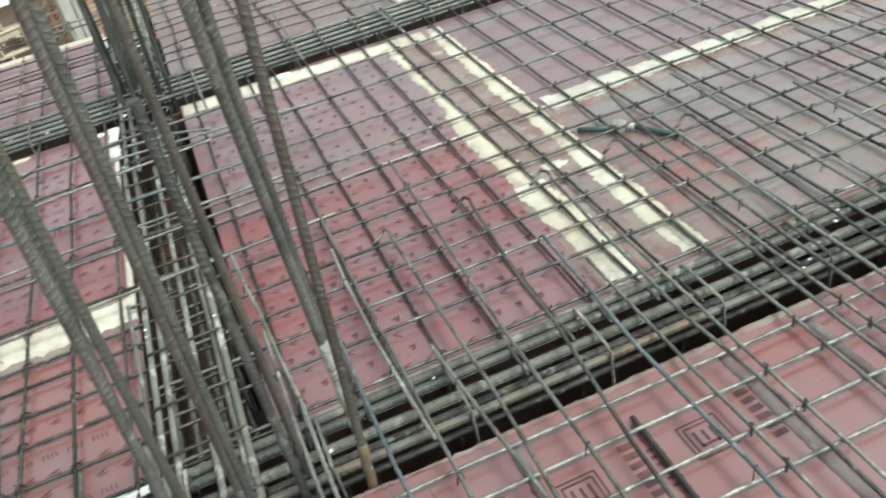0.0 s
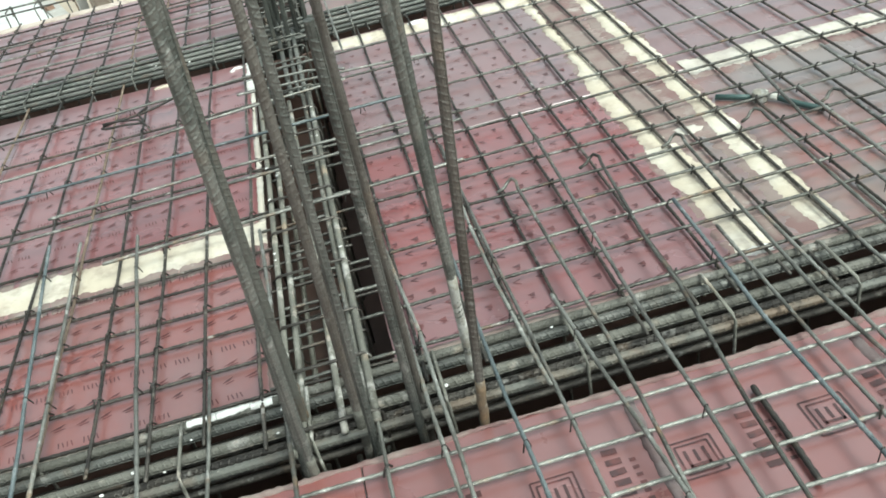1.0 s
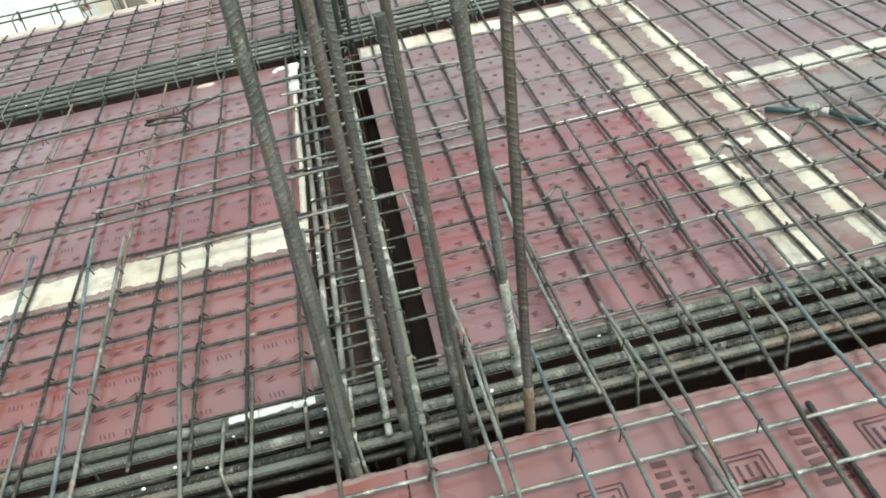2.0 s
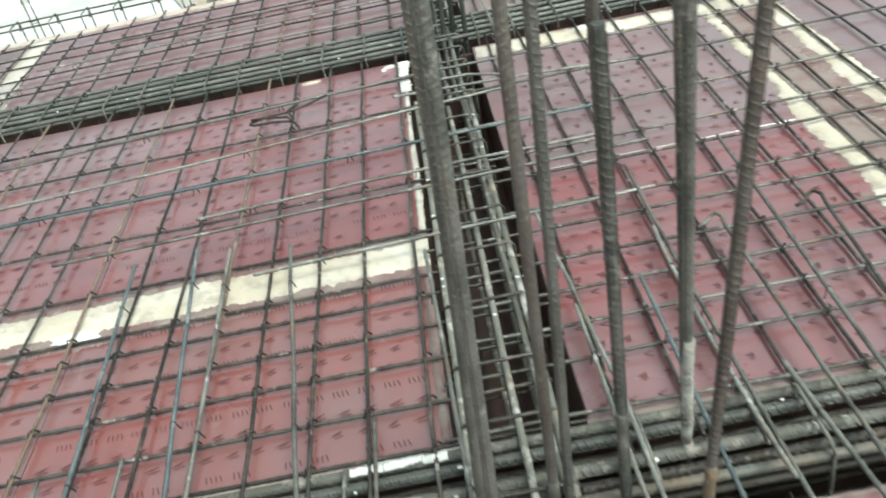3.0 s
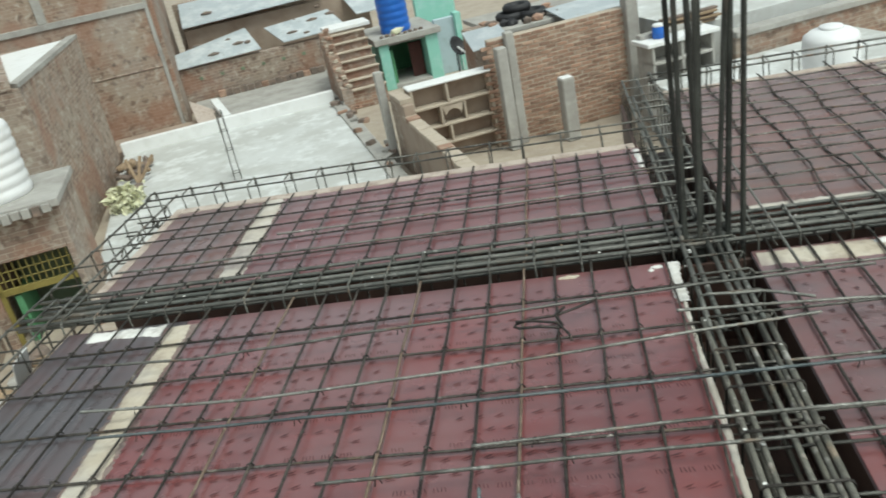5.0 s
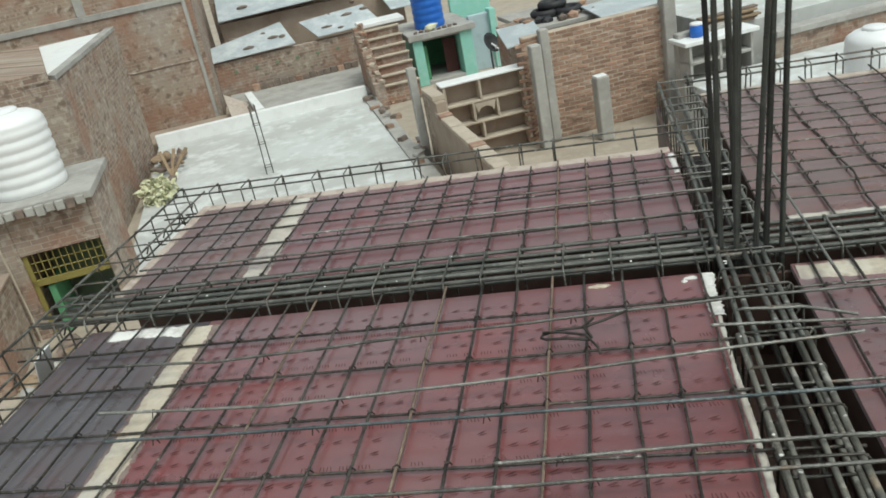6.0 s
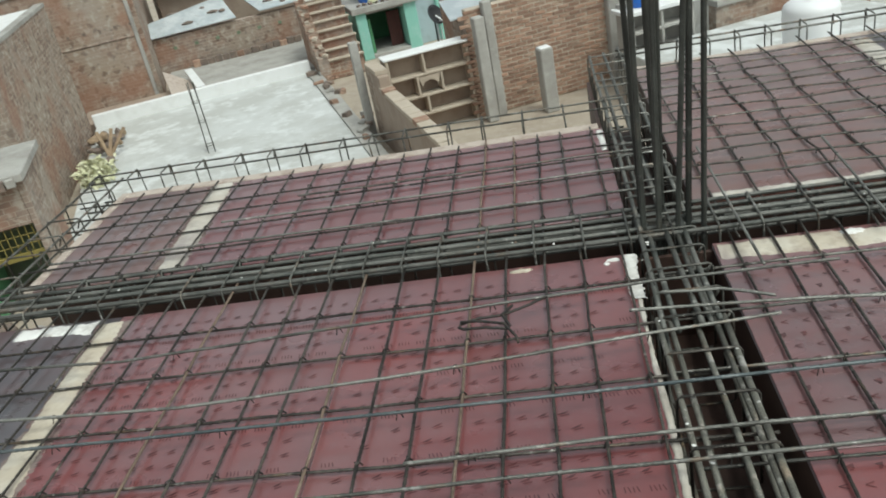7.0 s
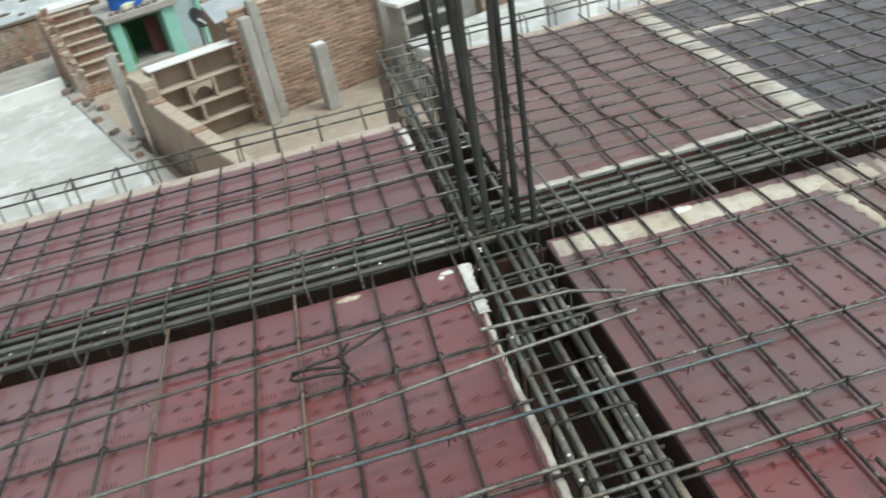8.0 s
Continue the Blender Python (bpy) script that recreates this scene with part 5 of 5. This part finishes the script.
part("rail", tube([(3.42, 4.4, -2.86), (3.80, 3.65, -3.30)], 0.025, 6), WHITEWASH, rl)
for k in range(8):
    f = k / 7
    part("baluster", tube([(3.42 + 0.38 * f, 4.4 - 0.75 * f, -3.82), (3.42 + 0.38 * f, 4.4 - 0.75 * f, -2.86 - 0.44 * f)], 0.013, 5), WHITEWASH, rl)

# --- wall shelf with small arched niche
sh = house("wall_shelf", "plastered wall shelf with pigeonholes and an arched niche", "shelf")
hb("back", (0.85, 2.5), (-0.72, -0.55), (GROUND, -2.36), PLASTER, sh)
hb("top_slab", (0.82, 2.53), (-1.02, -0.62), (-2.36, -2.315), WHITEWASH, sh, "whitewashed top slab")
for z in (-2.79, -3.20, -3.56):
    hb("board", (0.85, 2.5), (-1.0, -0.72), (z, z + 0.05), MORTAR, sh)
for u in (0.85, 2.44):
    hb("side", (u, u + 0.06), (-1.0, -0.72), (GROUND, -2.36), MORTAR, sh)
for u, z0, z1 in ((1.56, -2.74, -2.36), (1.38, -3.15, -2.79), (1.86, -3.15, -2.79), (1.52, -3.51, -3.20)):
    hb("divider", (u, u + 0.05), (-1.0, -0.72), (z0, z1), MORTAR, sh)
bm = bmesh.new()
n = 13
fr = []
for k in range(n):
    a = math.pi * k / (n - 1)
    rr = 0.15 + 0.012 * abs(math.sin(5 * a))
    p = (1.645 - rr * math.cos(a), -3.03 + 0.9 * rr * math.sin(a))
    fr.append((p, (1.43 + (1.86 - 1.43) * k / (n - 1), -2.80)))
rows = [[bm.verts.new((p[0], v, p[1])) for p, _ in fr] + [bm.verts.new((q[0], v, q[1])) for _, q in fr] for v in (-0.985, -0.93)]
for k in range(n - 1):
    bm.faces.new((rows[0][k], rows[0][k + 1], rows[0][n + k + 1], rows[0][n + k]))
    bm.faces.new((rows[0][k], rows[1][k], rows[1][k + 1], rows[0][k + 1]))
bmesh.ops.recalc_face_normals(bm, faces=bm.faces)
part("niche_arch", bm, MORTAR, sh, "scalloped plaster arch")
hb("end_block", (0.55, 0.85), (-1.0, -0.5), (GROUND, -2.5), BRICK_DULL, sh)

# --- dividing wall and post
lw = house("dividing_wall", "low plastered wall with exposed brick top", "wall")
hb("wall", (0.56, 0.76), (-6.2, -0.4), (GROUND, -2.72), PLASTER, lw)
hb("wall", (0.56, 0.76), (-1.6, -0.4), (-2.72, -2.45), PLASTER, lw)
for k in range(24):
    v = -6.15 + 0.235 * k
    z = -2.72 if v < -1.65 else -2.45
    hb("brick", (0.54, 0.78), (v, v + 0.22), (z, z + 0.065 + rng.uniform(0, 0.03)), MORTAR if k % 9 else BRICK_PIECE, lw, "", 0.008)
hb("post", (0.36, 0.52), (-0.42, -0.26), (GROUND, -1.98), CONCRETE, lw, "grey concrete post")

# --- pillars of the open yard
for u, v, w, top, lab in ((2.64, -1.36, 0.21, -1.88, "grey concrete pillar against the brick wall"), (2.92, -1.12, 0.18, -1.68, "tall grey concrete pillar against the brick wall"), (3.72, -1.72, 0.26, -2.66, "short square concrete pillar in the yard"), (5.5, -1.05, 0.26, -1.35, "grey concrete pillar at the wall's end")):
    pl = house("concrete_pillar", lab, "pillar", "yard pillars")
    hb("shaft", (u - w / 2, u + w / 2), (v - w / 2, v + w / 2), (GROUND, top), CONCRETE, pl, "", 0.02)
    # White cap paints in the sky light on the short pillar's top.
    if top < -2.5:
        hb("top", (u - w / 2 + 0.02, u + w / 2 - 0.02), (v - w / 2 + 0.02, v + w / 2 - 0.02), (top, top + 0.012), WHITEWASH, pl, "pale top", 0.004)

# --- junk roof behind the brick wall
jr = house("junk_roof", "tin roof behind the brick wall", "shed")
hb("wall", (2.66, 5.6), (0.9, 1.1), (GROUND, -1.85), BRICK_DULL, jr)
hb("wall", (2.66, 2.86), (-0.75, 0.9), (GROUND, -1.98), BRICK, jr)
hb("roof_slab", (3.1, 5.7), (0.1, 2.4), (-1.98, -1.88), CONCRETE, jr, "grey roof slab")
slab_at("tin_sheet", [(2.35, -0.6, -1.99), (3.1, -0.75, -1.90), (3.3, 0.5, -1.80), (2.6, 0.9, -1.88)], 0.025, TIN, jr)
slab_at("tin_sheet", [(4.3, -0.72, -1.82), (5.7, -0.72, -1.80), (5.9, 0.6, -1.72), (4.4, 0.6, -1.76)], 0.025, TIN, jr)
for u, v, z in ((3.75, 1.0, -1.88), (4.2, 0.8, -1.88), (3.95, 1.05, -1.74)):
    ty = thing("old_tyre", "worn black tyre lying on the tin roof", "tyre", "tyres on the roof")
    part("tyre", lathe([(0.18, 0.02), (0.26, 0.0), (0.31, 0.05), (0.31, 0.12), (0.26, 0.17), (0.18, 0.15), (0.17, 0.08)], 20), RUBBER, ty, smooth=True)
    ty.matrix_basis = TURN @ Matrix.Translation((u, v, z))
for k in range(22):
    ob = stone("rubble_piece", (rng.uniform(2.95, 4.8), rng.uniform(0.2, 1.4), -1.83), (rng.uniform(0.06, 0.16), rng.uniform(0.06, 0.14), rng.uniform(0.05, 0.10)), (RUBBLE, BRICK_PIECE, RUBBER)[k % 3])
    tagged(ob, "brick scrap and junk lying on the tin roof", "rubble", "junk on the tin roof")
    ob.matrix_basis = TURN

# --- houses past the far column
rh = house("plain_house", "low house with grey concrete shelf and pale roof", "house")
hb("wall", (5.2, 6.5), (-2.0, -1.8), (GROUND, -2.2), CONCRETE, rh)
hb("top_slab", (5.1, 6.6), (-2.45, -1.8), (-2.36, -2.28), WHITEWASH, rh, "white shelf slab")
for z in (-2.72, -3.1):
    hb("board", (5.2, 6.5), (-2.4, -2.0), (z, z + 0.06), CONCRETE, rh)
for u in (5.2, 5.8, 6.44):
    hb("side", (u, u + 0.06), (-2.4, -2.0), (GROUND, -2.36), CONCRETE, rh)
hb("roof_slab", (5.0, 9.5), (-9.0, -2.5), (GROUND, -2.95), SCREED, rh, "pale flat roof")
hb("parapet", (7.0, 10.5), (-2.3, -2.05), (GROUND, -2.62), BRICK, rh)
hb("coping", (7.0, 10.5), (-2.36, -2.0), (-2.62, -2.5), CONCRETE, rh)
hb("upper_roof", (6.4, 16.0), (-1.6, 6.0), (GROUND, -2.35), SCREED, rh, "pale upper roof")
water_tank("white plastic water tank on the pale roof", (6.55, -5.5, -2.95), 0.42, 1.06, WHITE_TANK, 2)
dr = thing("plastic_drum", "blue plastic drum with a white lid on the shelf slab", "drum")
part("body", lathe([(0.11, 0.0), (0.125, 0.02), (0.125, 0.09), (0.13, 0.10), (0.125, 0.11), (0.125, 0.20), (0.115, 0.22)], 20), BLUE, dr, smooth=True)
part("lid", lathe([(0.12, 0.22), (0.12, 0.25), (0.10, 0.262), (0.02, 0.265)], 20), WHITE_TANK, dr, "white lid", True)
dr.matrix_basis = TURN @ Matrix.Translation((5.52, -2.12, -2.28))
for k in range(6):
    ob = part("plank", box((-0.62, -0.07, -0.02), (0.62, 0.07, 0.02), 0.005), RUBBLE if k % 2 else WOOD)
    ob.matrix_basis = TURN @ pose(6.35 + 0.05 * (k % 3), -1.68 + 0.07 * (k % 2), -2.33 + 0.02 + 0.043 * k, 0, 0, rng.uniform(-6, 6))
    tagged(ob, "dark weathered plank stacked on the pale roof", "plank", "planks stacked on the roof")

# --- single bricks of the yard wall
bw = house("brick_wall", "bare orange brick wall of an open yard", "wall")
hb("core", (2.55, 5.4), (-1.014, -0.78), (GROUND, -1.80), MORTAR, bw, "sandy mortar bed")
shapes = []
for k in range(5):
    bm = box((0, 0, 0), (0.218, 0.05, 0.066), 0.006)
    for v in bm.verts:
        v.co += Vector((rng.uniform(-0.004, 0.004), rng.uniform(-0.006, 0.004), rng.uniform(-0.003, 0.003)))
    shapes.append(mesh_of(bm, BRICK_PIECE))
for row in range(25):
    z = GROUND + 0.02 + row * 0.0835
    u = 2.5 - (0.115 if row % 2 else 0.0)
    while u < 5.3:
        ob = part("brick", shapes[rng.randrange(5)], None, bw)
        ob.location = (u + rng.uniform(-0.006, 0.006), -1.022 + rng.uniform(-0.006, 0.006), z + rng.uniform(-0.004, 0.004))
        u += 0.237
